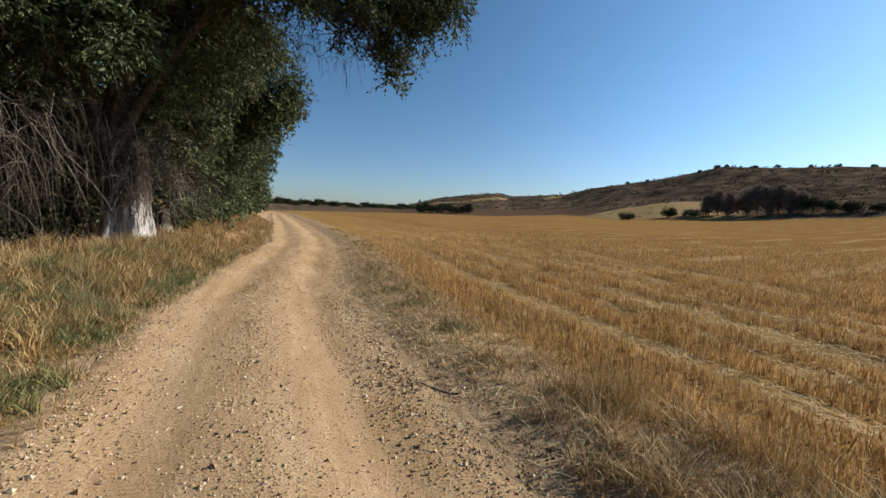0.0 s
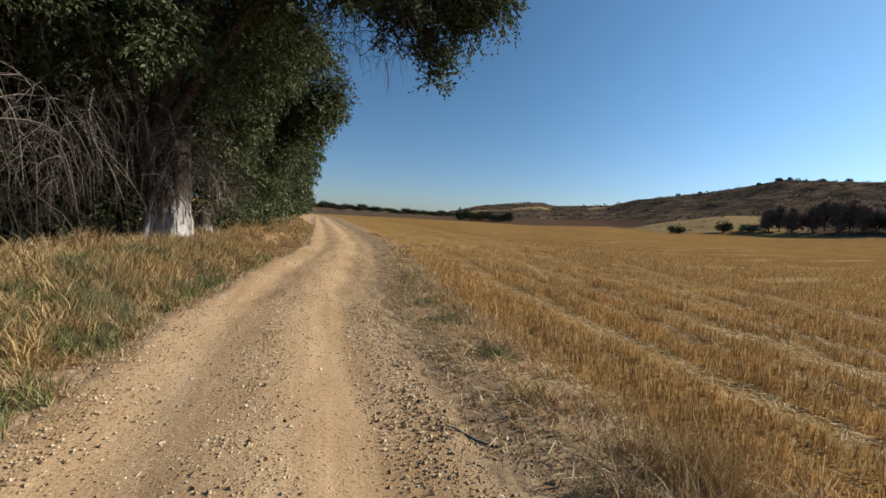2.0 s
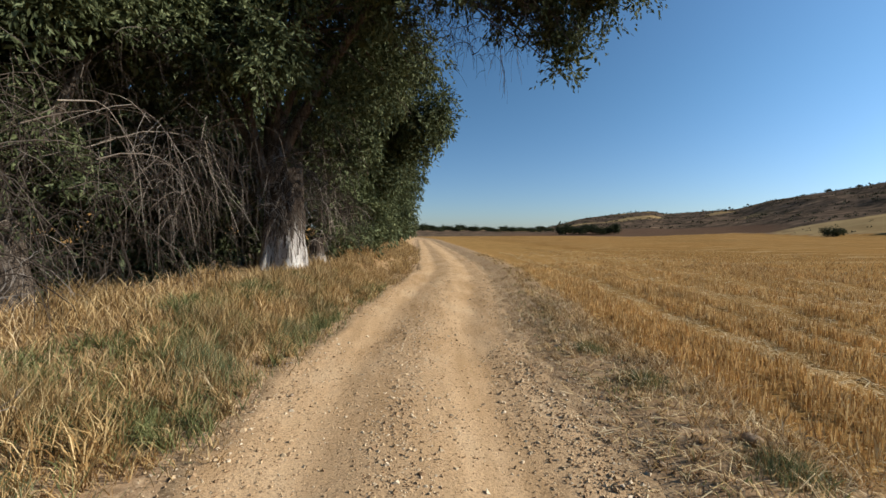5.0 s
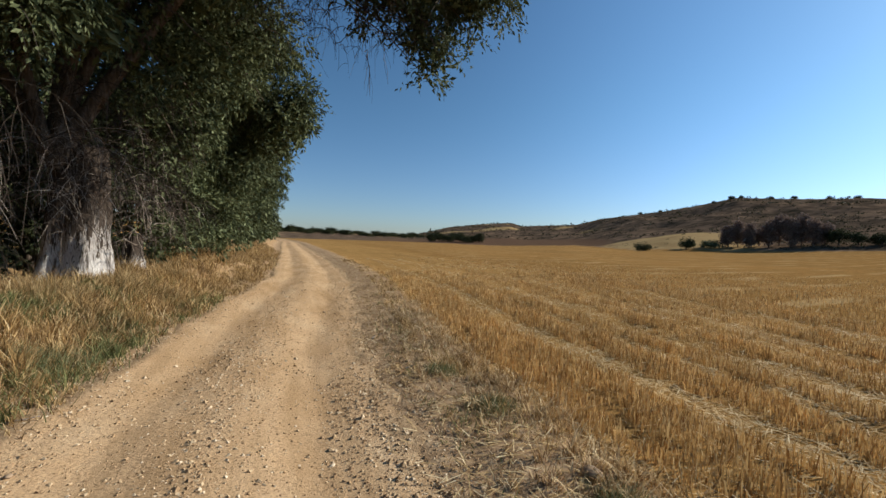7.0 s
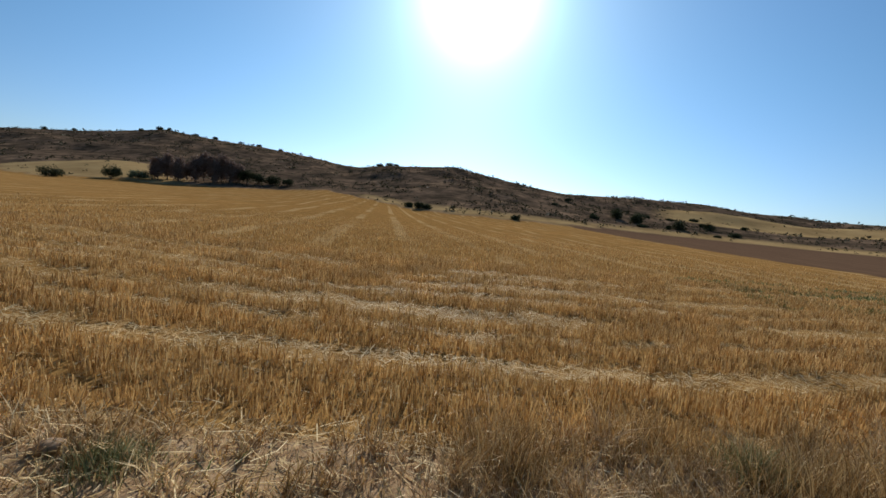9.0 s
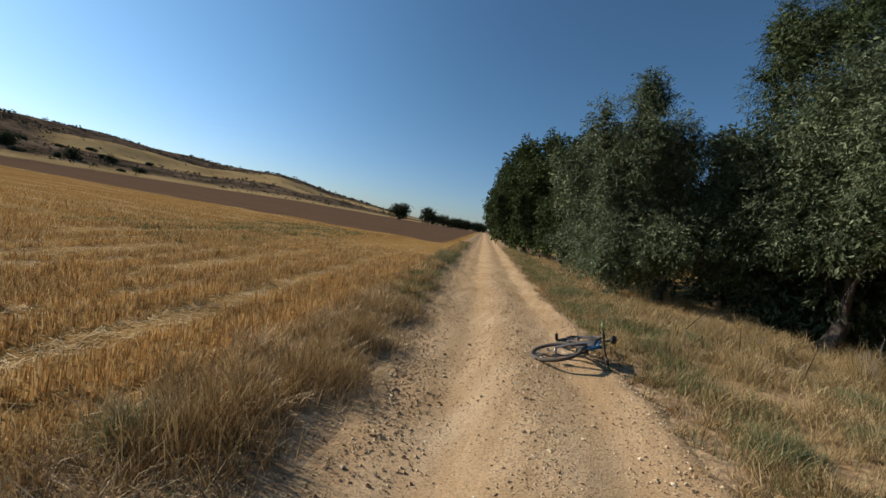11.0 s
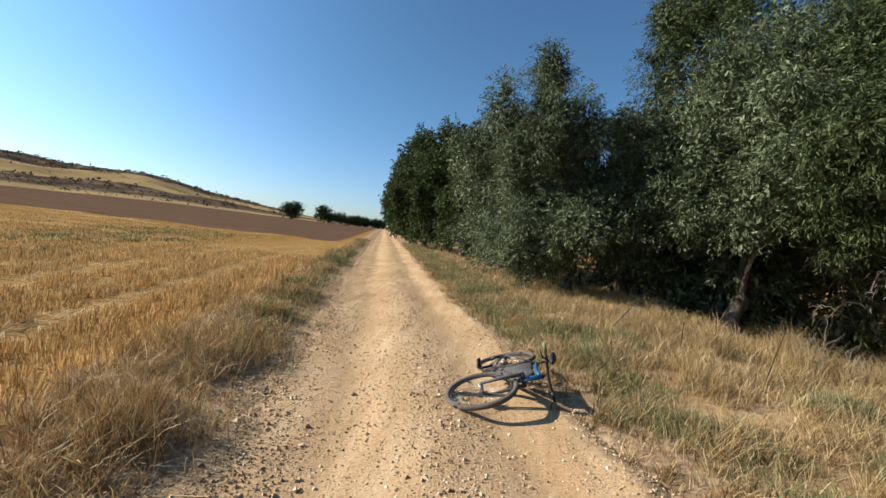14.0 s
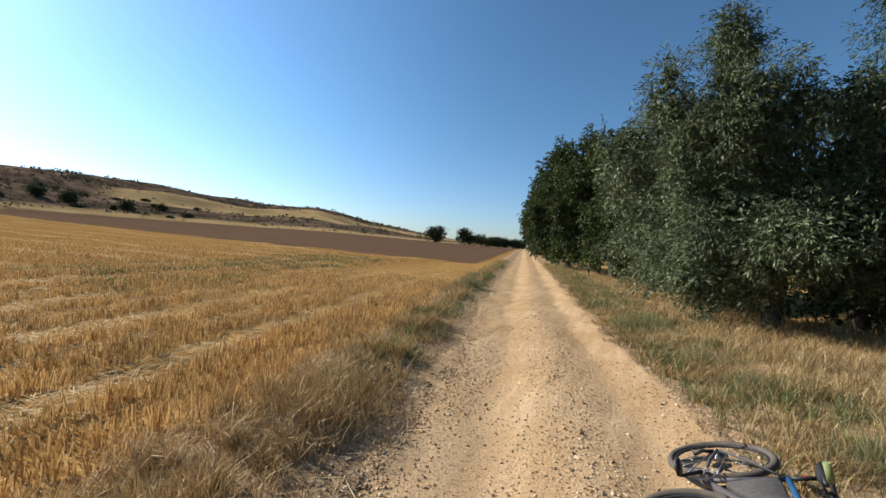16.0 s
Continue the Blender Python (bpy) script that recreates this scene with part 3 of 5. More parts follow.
# cut straw lying in the swaths
u, y = scatter(190000, 1.3, 16, -22, 34, 7)
s = strip_wave(u, y)
ok = rng.uniform(0, 1, len(u)) < (1.0 - 0.88 * s) * (0.2 + 0.45 * smooth(1.7, 2.2, u) + 0.35 * smooth(2.8, 3.6, u))
u, y = u[ok], y[ok]
roots = rooted(u, y) + np.array([0, 0, 1]) * rng.uniform(0.01, 0.05, len(u))[:, None]
r = np.hypot(u, y)
tagged(put("straw_litter", mesh_np("straw_litter", *straws(roots, rng.uniform(0.05, 0.22, len(u)), 1.72, 0.0055 * (1 + 0.08 * r), 0.78)), M_LITTER),
       "pale cut straw lying flat between the stubble rows", "straw", kind="stuff")


def grass(name, mat, label, category, specs):
    pieces = []
    for count, u0, u1, y0, y1, h, lean, w, patch, seed, reach in specs:
        u, y = scatter(count, u0, u1, y0, y1, reach)
        p = wave(u + centre(y), y, patch, seed)
        ok = rng.uniform(-0.6, 0.9, len(u)) < p
        u, y, p = u[ok], y[ok], p[ok]
        # most blades stand in tussocks, each with its own height
        cell = 0.13 + 0.45 * h
        cu, cy = np.round(u / cell), np.round(y / cell)
        odd = np.modf(np.abs(np.sin(cu * 12.9898 + cy * 78.233 + seed)) * 43758.5453)[0]
        odd2 = np.modf(odd * 977.13)[0]
        close = rng.uniform(0, 1, len(u)) < 0.72
        u = np.where(close, (cu + (odd - 0.5) * 0.8) * cell + rng.normal(0, cell * 0.17, len(u)), u)
        y = np.where(close, (cy + (odd2 - 0.5) * 0.8) * cell + rng.normal(0, cell * 0.17, len(y)), y)
        h = h * np.where(close, 0.55 + 0.8 * odd, 0.7)
        r = np.hypot(u, y)
        pieces.append(blades(rooted(u, y), h * rng.uniform(0.45, 1.15, len(u)) * (0.8 + 0.2 * np.clip(p, -1, 1)), lean, 1.2 * w * rng.uniform(0.6, 1.4, len(u)) * (1 + 0.05 * r)))
    return tagged(put(name, mesh_np(name, *joined(pieces)), mat), label, category, kind="stuff")


# count, from and to across the track, from and to along it, height, lean, width, patch size, seed, reach
grass("dry_grass", M_DRY, "tall golden dry grass on the verges of the track", "grass", [
    (90000, -4.7, -2.0, 2, 45, 0.38, 0.9, 0.006, 2.5, 41, 14), (16000, 1.75, 2.5, -9, 2, 0.2, 1.3, 0.0042, 1.0, 55, 6),
    (26000, 2.0, 2.95, -40, 1, 0.30, 0.9, 0.0055, 2.0, 43, 9), (12000, 2.1, 2.9, 0, 30, 0.16, 1.2, 0.006, 1.5, 44, 8),
    (64000, -2.6, -1.45, -14, 20, 0.16, 1.3, 0.005, 1.1, 45, 9), (46000, -4.5, -1.7, 1.5, 15, 0.22, 1.2, 0.0055, 0.45, 48, 10), (13000, 1.4, 2.3, -14, 22, 0.06, 1.7, 0.005, 0.9, 46, 7), (24000, -3.6, -1.5, 12, 40, 0.28, 1.1, 0.007, 1.4, 50, 14), ])
grass("verge_grass", M_VERGE, "pale dry grass on the verge below the trees", "grass", [
    (190000, -7.5, -1.9, -40, 3, 0.30, 1.3, 0.0032, 1.5, 42, 9), (80000, -14, -3.5, -14, 4, 0.36, 1.1, 0.0040, 1.6, 47, 14), (26000, -2.2, -1.25, -40, -7.5, 0.2, 1.2, 0.0045, 1.0, 49, 12)])
grass("bleached_weeds", M_GREY, "bleached dead weeds matted along the verge", "weeds", [
    (24000, 1.65, 3.0, -8, 14, 0.09, 1.9, 0.0045, 1.2, 51, 6), (20000, 1.9, 3.0, -5, 3, 0.25, 1.6, 0.0045, 1.0, 52, 6), (9000, 2.1, 2.9, 3, 13, 0.2, 1.6, 0.0045, 1.0, 54, 8),
    (20000, -5.5, -1.8, -20, 20, 0.30, 1.2, 0.0038, 1.2, 53, 9)])
grass("green_weeds", M_GREEN, "grey-green weeds in patches on the verge", "weeds", [
    (34000, -3.0, -1.5, -24, 14, 0.24, 1.2, 0.0045, 1.6, 61, 9), (34000, -3.4, -1.6, 1.5, 13, 0.22, 1.3, 0.0055, 1.5, 65, 9), (2200, 1.7, 2.5, 0, 14, 0.10, 1.4, 0.006, 1.2, 62, 7), (12000, 1.8, 2.6, -40, -3, 0.20, 0.9, 0.007, 1.6, 63, 14),
    (20000, -3.3, -1.7, -45, -6, 0.24, 1.0, 0.007, 2.2, 66, 16), (15000, 9, 15, -26, -6, 0.15, 1.2, 0.012, 2.6, 64, 22)])


# ---- trees ----
def boughs(lobes, k=7):
    """Break each lobe into smaller leafy boughs round its shell, with gaps between."""
    d = unit(rng.normal(size=(len(lobes), k, 3)) + np.array([0, 0, 0.2]))
    share = rng.uniform(0.34, 0.56, (len(lobes), k, 1))
    c = lobes[:, None, :3] + d * lobes[:, None, 3:] * (1.02 - share * 0.8)
    out = np.concatenate([c, lobes[:, None, 3:] * share * np.array([0.95, 0.95, 1.25])], -1).reshape(-1, 6)
    heart = lobes.copy()
    heart[:, 3:] *= 0.62
    return np.concatenate([out, heart])


def crown(lobes, sprays, per, length, width, seed, droop=0.35, inner=0.22, spread=0.34, twigs=22, puff=0.5, core=330, heart=0.18, tufted=False):
    """Leaves on short twigs, gathered in sprays, through a crown of lobes (x, y, z, rx, ry, rz)."""
    global rng
    rng = np.random.default_rng(seed)
    lobes = boughs(np.array(lobes, float)) if tufted else np.array(lobes, float)
    area = (lobes[:, 3] * lobes[:, 4] * lobes[:, 5]) ** (2 / 3)
    pick = rng.choice(len(lobes), sprays, p=area / area.sum())
    d = unit(rng.normal(size=(sprays, 3)) + np.array([0, 0, 0.15]))
    depth = np.where(rng.uniform(0, 1, sprays) < inner, rng.uniform(0.3, 0.7, sprays), rng.uniform(0.74, 1.06, sprays))
    c0 = lobes[pick, :3] + d * lobes[pick, 3:] * depth[:, None]
    big = puff * rng.uniform(0.5, 1.3, sprays)
    off = rng.normal(0, 0.42, (sprays, twigs, 3)) * np.array([1, 1, 0.8])
    c = (c0[:, None] + off * big[:, None, None]).reshape(-1, 3)
    d = unit(np.repeat(d, twigs, 0) * 0.45 + off.reshape(-1, 3) * 1.6)
    axis = unit(d + rng.normal(0, 0.45, d.shape) + np.array([0, 0, -droop]))
    s = np.linspace(0, 1, per)[None, :, None]
    at = c[:, None] + axis[:, None] * s * spread + np.array([0, 0, -droop * 0.4]) * s ** 2 * spread + rng.normal(0, 0.03, (len(c), per, 3))
    way = unit(axis[:, None] + rng.normal(0, 0.5, at.shape) + np.array([0, 0, -droop]))
    at, way = at.reshape(-1, 3), way.reshape(-1, 3)
    face = np.repeat(unit(d + np.array([0, 0, 0.35])), per, 0)
    k = rng.uniform(0.6, 1.25, len(at))
    outer = leaves(at, way, length * k, width * k, face)
    # large leaves added in the heart of each lobe to block light and darken gaps
    m = int(core * area.sum())
    pick = rng.choice(len(lobes), m, p=area / area.sum())
    d = unit(rng.normal(size=(m, 3)))
    at = lobes[pick, :3] + d * lobes[pick, 3:] * rng.uniform(0.35, 0.74, m)[:, None]
    k = rng.uniform(0.7, 1.3, m) * heart
    return joined([outer, leaves(at, unit(rng.normal(size=(m, 3))), k, k * 0.42, d)])


def limb_paths(base, ends, bend, k=7):
    """Bowed limbs from a point to several ends."""
    base, ends = np.array(base, float), np.array(ends, float)
    t = np.linspace(0, 1, k)[None, :, None]
    p = base + (ends - base)[:, None] * t
    p[..., 2] += bend * np.sin(t[..., 0] * np.pi) * np.linalg.norm(ends - base, axis=1)[:, None]
    return p + rng.normal(0, 0.05, p.shape) * t * (1 - t) * 4


def wood(base, lobes, trunk_r, fork):
    """A tapered, slightly crooked trunk with limbs into the lobes."""
    base = np.array(base, float)
    top = base + np.array([rng.normal(0, 0.15), rng.normal(0, 0.15), fork])
    t = np.linspace(0, 1, 8)
    p = base + (top - base) * t[:, None] + np.stack([0.08 * np.sin(t * 5), 0.06 * np.cos(t * 4) - 0.06, 0 * t], -1)
    r = trunk_r * (1 + 0.55 * np.exp(-t * 7)) * (1 - 0.3 * t)
    trunk = tubes(p[None], r[None], 12)
    ends = np.array(lobes)[:6, :3]
    lp = limb_paths(p[-1] - np.array([0, 0, 0.1]), ends, 0.12)
    lr = np.linspace(1, 0.22, 7)[None] * trunk_r * rng.uniform(0.20, 0.32, len(ends))[:, None]
    subs = []
    for e in np.array(lobes):
        path = lp[np.argmin(np.linalg.norm(ends - e[:3], axis=1))]
        for j in (4, 5, 6):
            tips = e[:3] + unit(rng.normal(size=(3, 3))) * e[3:] * 0.8
            subs.append(limb_paths(path[j], tips, 0.05))
    subs = np.concatenate(subs)
    limbs = [tubes(lp[k:k + 1], lr[k:k + 1], 7) for k in range(len(ends))]
    return trunk, limbs, tubes(subs, np.linspace(1, 0.25, 7)[None] * trunk_r * 0.07 + 0 * subs[..., 0], 5)


def old_trunk():
    """A broad, fluted, half-hollow stump of a trunk that narrows to its fork."""
    ang, h = np.meshgrid(np.linspace(0, 2 * np.pi, 40, endpoint=False), np.linspace(-0.2, 2.6, 20), indexing="xy")
    r = 0.54 + 0.17 * np.exp(-(h + 0.2) * 2.2) - 0.05 * h
    r = r * (1 + 0.10 * np.sin(ang * 5 + h * 0.7) + 0.06 * np.sin(ang * 11 - h * 1.3 + 1) + 0.05 * wave(ang * 2, h, 1.0, 77))
    r = r - 0.30 * np.exp(-((np.mod(ang - 4.9 + np.pi, 2 * np.pi) - np.pi) / 0.42) ** 2 - ((h - 1.75) / 0.42) ** 2)
    r = r - 0.12 * np.exp(-((np.mod(ang - 4.45 + np.pi, 2 * np.pi) - np.pi) / 0.16) ** 2 - ((h - 0.7) / 0.6) ** 2)
    v = np.stack([r * np.cos(ang) * 0.95 + 0.05 * h, r * np.sin(ang) * 0.8, h], -1).reshape(-1, 3)
    i, j = np.meshgrid(np.arange(19), np.arange(40), indexing="ij")
    return v, np.stack([i * 40 + j, i * 40 + (j + 1) % 40, (i + 1) * 40 + (j + 1) % 40, (i + 1) * 40 + j], -1).reshape(-1, 4)


def tree(name, base, lobes, trunk_r, fork, sprays, per, leaf, mat, seed, label, group="", bark=None, **kw):
    """lobes are given about the tree's foot."""
    global rng
    rng = np.random.default_rng(seed)
    ob = empty(name, base)
    trunk, limbs, twigwork = wood((0, 0, -0.15), lobes, trunk_r, fork)
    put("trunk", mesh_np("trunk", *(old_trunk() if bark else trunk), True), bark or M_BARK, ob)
    for limb in limbs:
        put("limb", mesh_np("limb", *limb, True), M_BARK, ob)
    tagged(put("twigwork", mesh_np("twigwork", *twigwork, True), M_BARK, ob), kind="stuff")
    put("crown", mesh_np("crown", *crown(lobes, sprays, per, leaf[0], leaf[1], seed, **kw)), mat, ob)
    return tagged(ob, label, "tree", group)


def foot(x, y):
    return (x, y, float(height(x, y)))


# the old pollard by the track, with a limb over the road
NEAR_TREES = "trees along the track"
tree("poplar", foot(-3.7, 13.2), [(x + 0.2, y + 0.6, z, a, b, c) for x, y, z, a, b, c in [(-0.5, 0, 7.6, 3.4, 3.4, 3.2), (-3, -1.5, 6.5, 3, 3, 3), (2.0, -1.5, 8.4, 2.4, 2.0, 2.0), (-1.5, -3, 7.6, 2.6, 2.3, 2.2), (0.8, -1.8, 6.6, 1.8, 1.6, 1.6),
     (4.4, -2.0, 8.2, 1.7, 1.4, 1.5), (6.3, -2.1, 7.0, 1.2, 1.0, 1.3), (7.4, -2.1, 7.4, 1.1, 1.1, 1.3), (6.6, -2.1, 6.0, 0.75, 0.75, 0.8), (7.5, -2.1, 6.3, 0.7, 0.7, 0.8), (6.8, -2.1, 5.1, 0.45, 0.5, 0.65), (4.9, -2.2, 7.0, 1.1, 1.0, 1.1), (3.4, -2.2, 6.9, 1.1, 1.0, 1.1), (1.3, -0.6, 5.0, 1.6, 1.8, 1.5), (-1.8, -2.6, 5.0, 1.9, 1.9, 1.5), (2.4, 0.8, 5.6, 1.5, 1.5, 1.7),
     (5.4, -2.2, 6.4, 0.9, 0.8, 0.9), (6.35, -2.1, 5.2, 0.5, 0.5, 0.65), (4.1, -2.2, 6.4, 0.9, 0.8, 0.8), (2.6, -2.2, 6.2, 1.1, 0.9, 0.9), (0.0, -2.6, 4.6, 1.5, 1.2, 1.2), (1.4, 0.6, 3.3, 1.0, 1.0, 1.0), (8.1, -2.1, 7.0, 0.7, 0.7, 0.8)]],
     0.48, 2.4, 1350, 10, (0.115, 0.048), M_LEAF, 101, "huge old poplar with a pale split trunk beside the track", NEAR_TREES, M_PALE_BARK, twigs=14, spread=0.34, puff=0.38, tufted=True)
tree("willow", foot(-7.0, 9.4), [(0, 0, 6.2, 2.8, 2.8, 2.6), (1.8, -2.2, 6.8, 2.2, 2.2, 2.0), (2.2, 1.2, 6.6, 2.0, 2.2, 2.0), (-1, -4, 5.6, 2.6, 2.6, 2.6), (1.2, -4.6, 6.0, 2.2, 2.2, 2.0), (0.2, 0.5, 3.2, 1.5, 2.0, 1.4), (0, -2.6, 3.4, 1.5, 1.7, 1.4)],
     0.42, 2.2, 700, 10, (0.12, 0.04), M_LEAF, 102, "old willow hung with dead twigs beside the grassy bank", NEAR_TREES, twigs=14, spread=0.36, puff=0.42, tufted=True)
LEAFY = "leafy green roadside tree with branches down to the grass"
n1 = tree("roadside_tree", foot(-3.9, 19.5), [(0, 0, 5.2, 2.9, 2.9, 3.0), (2.0, -0.6, 6.4, 2.2, 2.2, 2.0), (1.7, 0.4, 3.2, 1.7, 2.2, 2.0), (0.8, 1, 7.6, 2.3, 2.3, 1.8), (3.2, 0.2, 5.2, 1.4, 1.6, 1.5), (1.2, -0.2, 1.5, 1.4, 2.2, 1.3), (0.6, -2.4, 1.6, 1.3, 1.3, 1.4), (0.4, -2.2, 3.6, 1.5, 1.5, 1.5), (4.1, 0, 6.1, 1.2, 1.4, 1.3), (3.8, -0.3, 4.6, 0.9, 1.2, 1.1), (3.0, -0.4, 7.6, 1.2, 1.2, 1.1)],
          0.3, 2.0, 520, 8, (0.16, 0.06), M_LEAF, 103, LEAFY, NEAR_TREES, twigs=17, puff=0.42, tufted=True)
n2 = tree("roadside_tree", foot(-4.0, 26.5), [(0, 0, 4.8, 2.7, 2.8, 3), (1.9, 0.6, 5.8, 2.2, 2.3, 2.0), (1.3, -0.5, 2.4, 1.7, 2.4, 2.2), (0.5, 0, 7.4, 2, 2, 1.6)], 0.26, 1.8, 135, 8, (0.26, 0.10), M_LEAF, 104, LEAFY, NEAR_TREES, twigs=13, puff=0.6, core=130, heart=0.28)
# set-back and small copies are added to block backlight and fill bright gaps
for x, y, s, a in ((-4.0, 34, 1.0, 10), (-4.0, 43, 1.0, -20), (-4.4, 54, 1.05, 20), (-4.8, 68, 1.0, 15), (-6, 86, 1.0, 0), (-8.5, 17, 1.2, 200), (-9, 24, 1.2, 100), (-10.5, 12.0, 1.2, 40), (-11, 6, 1.2, 10), (-5.6, 15.8, 0.5, 90), (-4.9, 17.2, 0.5, 190), (-7.6, 13.2, 0.62, 50), (-8.6, 7.0, 0.62, 150), (-7.0, 16.4, 0.6, 260), (-9.4, 10.4, 0.7, 20), (-5.0, 14.9, 0.4, 30), (-5.8, 13.9, 0.45, 150), (-4.6, 22.8, 0.7, 80)):
    copy_thing(n2, pose(*foot(x, y), 0, 0, a) @ Matrix.Diagonal((s, s, s, 1)))

# silvery willows and oleasters on the other stretch, dense to the ground
s1 = tree("oleaster", foot(-2.4, -12.8), [(0.4, 0, 3.2, 2.1, 2.2, 2.1), (0.9, 0.6, 4.7, 1.5, 1.5, 1.3), (1.9, 0.8, 4.0, 0.9, 0.9, 1.2), (2.6, 0.9, 4.9, 0.55, 0.55, 1.0), (1.45, 0.8, 5.9, 0.42, 0.42, 0.8), (2.7, 0.8, 5.9, 0.25, 0.25, 0.6), (1.5, 0.8, 6.8, 0.28, 0.28, 0.6), (1.1, 0.7, 6.4, 0.3, 0.3, 0.6), (1.2, -1.0, 1.9, 1.7, 1.7, 1.5), (0.9, 1.4, 2.0, 1.3, 1.3, 1.2), (1.3, 0.6, 1.0, 1.1, 1.1, 0.8)],
          0.2, 1.2, 420, 10, (0.11, 0.027), M_SILVER, 111, "dense silvery-green oleaster with leaves to the ground", NEAR_TREES, twigs=26, puff=0.42, spread=0.26, tufted=True)
s2 = tree("oleaster", foot(-6.1, -10.8), [(0, 0, 4.3, 2.2, 2.2, 1.9), (0.3, 0.9, 5.6, 2.0, 2.0, 1.8), (1.0, -0.9, 3.5, 1.7, 1.7, 1.3), (0.2, 1.4, 3.6, 1.3, 1.3, 1.0), (-0.5, 0.2, 7.6, 1.5, 1.5, 1.3), (2.4, -1.2, 5.7, 1.0, 1.0, 1.0), (1.9, -1.0, 4.4, 1.3, 1.3, 1.2), (2.6, -1.0, 2.7, 1.3, 1.2, 1.2), (3.1, -1.3, 4.2, 1.1, 1.1, 1.2)],
          0.24, 1.6, 400, 10, (0.11, 0.027), M_SILVER, 112, "tall silvery-green oleaster above the dry grass", NEAR_TREES, twigs=26, puff=0.42, spread=0.26, tufted=True)
s3 = tree("willow", foot(-8.7, -8.9), [(0, 0, 5.2, 2.8, 2.8, 2.5), (1.6, 1.0, 5.6, 2.0, 2.0, 1.9), (-1.9, 1.8, 5.0, 2.1, 2.1, 1.7), (1.2, 0.4, 3.4, 1.5, 1.5, 1.4), (0, 0, 8.0, 2.3, 2.3, 1.8), (0.5, 0.3, 9.6, 1.9, 1.9, 1.6), (-3.6, 3.0, 5.2, 1.8, 1.8, 1.6), (0.4, -0.4, 2.8, 1.3, 1.3, 1.0)],
          0.17, 1.9, 560, 10, (0.115, 0.022), M_WILLOW, 113, "green willow whose low boughs hang over a dark ditch", NEAR_TREES, twigs=26, puff=0.45, spread=0.26, tufted=True)
s4 = tree("oleaster", foot(-1.6, -17.2), [(0, 0, 3.4, 2.6, 2.6, 2.5), (0.5, 0.4, 5.6, 1.8, 1.8, 1.6), (1.2, -0.8, 1.9, 1.8, 1.8, 1.6), (0.9, 1.2, 1.4, 1.6, 1.6, 1.3), (2.7, 0.8, 4.4, 1.1, 1.1, 1.6), (1.4, 0.3, 5.9, 0.8, 0.8, 1.0)], 0.22, 1.3, 200, 8, (0.17, 0.048), M_SILVER, 114, "dense silvery-green oleaster with leaves to the ground", NEAR_TREES, twigs=17, puff=0.45, spread=0.3, core=160, heart=0.22, tufted=True)
s5 = tree("poplar", foot(5.4, -36.5), [(0, 0, 4.6, 2.6, 2.6, 2.6), (0.5, 0.5, 7.8, 2.0, 2.0, 1.7), (1.9, 0.3, 6.3, 1.7, 1.7, 1.6), (1.6, -0.4, 2.6, 1.7, 1.7, 1.6), (-1.5, 0.6, 7.0, 1.6, 1.6, 1.5), (0.9, 0.2, 9.5, 1.2, 1.2, 1.0), (2.3, 0.6, 4.3, 1.3, 1.3, 1.2), (0.6, 1.6, 1.8, 1.5, 1.3, 1.3)], 0.3, 2.0, 240, 8, (0.24, 0.12), M_POPLAR, 115, "tall dark green poplar with a rounded crown by the track", NEAR_TREES, twigs=12, puff=0.55, spread=0.4, core=130, heart=0.3, tufted=True)
tree("willow", foot(-7.2, -14.6), [(0, 0, 6.5, 2.4, 2.4, 2.6), (0.6, 0.2, 9.2, 2.3, 2.3, 2.0), (1.3, 0.4, 10.6, 1.6, 1.5, 1.3), (2.2, 0.6, 9.3, 0.9, 0.9, 0.6), (-0.5, 0.3, 11.6, 1.9, 1.9, 1.6), (0.2, 0.8, 4.0, 1.8, 1.8, 1.8), (1.9, 0.5, 10.2, 1.0, 0.9, 0.6)],
     0.3, 3.2, 420, 10, (0.12, 0.026), M_WILLOW, 116, "tall green willow rising above the silvery oleasters", NEAR_TREES, twigs=22, puff=0.45, spread=0.28, tufted=True)
for x, y, s, a, src in ((-0.4, -22, 0.95, 30, s4), (1.5, -27.5, 0.85, 70, s5), (3.0, -32.0, 0.95, 10, s5), (8.0, -46, 1.1, 30, s5), (10.0, -54, 1.1, -20, s5), (12.0, -63, 1.05, 15, s5), (14, -76, 1.1, 20, s5), (18, -95, 1.1, 0, s5),
                        (-8, -13.5, 1.2, 60, s4), (-5.0, -15.4, 1.15, 200, s4), (-8.6, -12.6, 1.3, 300, s4), (-13.6, -15.8, 1.5, 20, s4), (-13.2, -4.9, 1.2, 70, s3), (-12.0, -12.0, 1.35, -10, s3), (-12.3, -5.4, 0.5, 40, s2), (-17.5, -8.0, 1.5, 100, s4), (-2.5, -28, 1.35, 70, s4)):
    copy_thing(src, pose(*foot(x, y), 0, 0, a) @ Matrix.Diagonal((s, s, s, 1)))


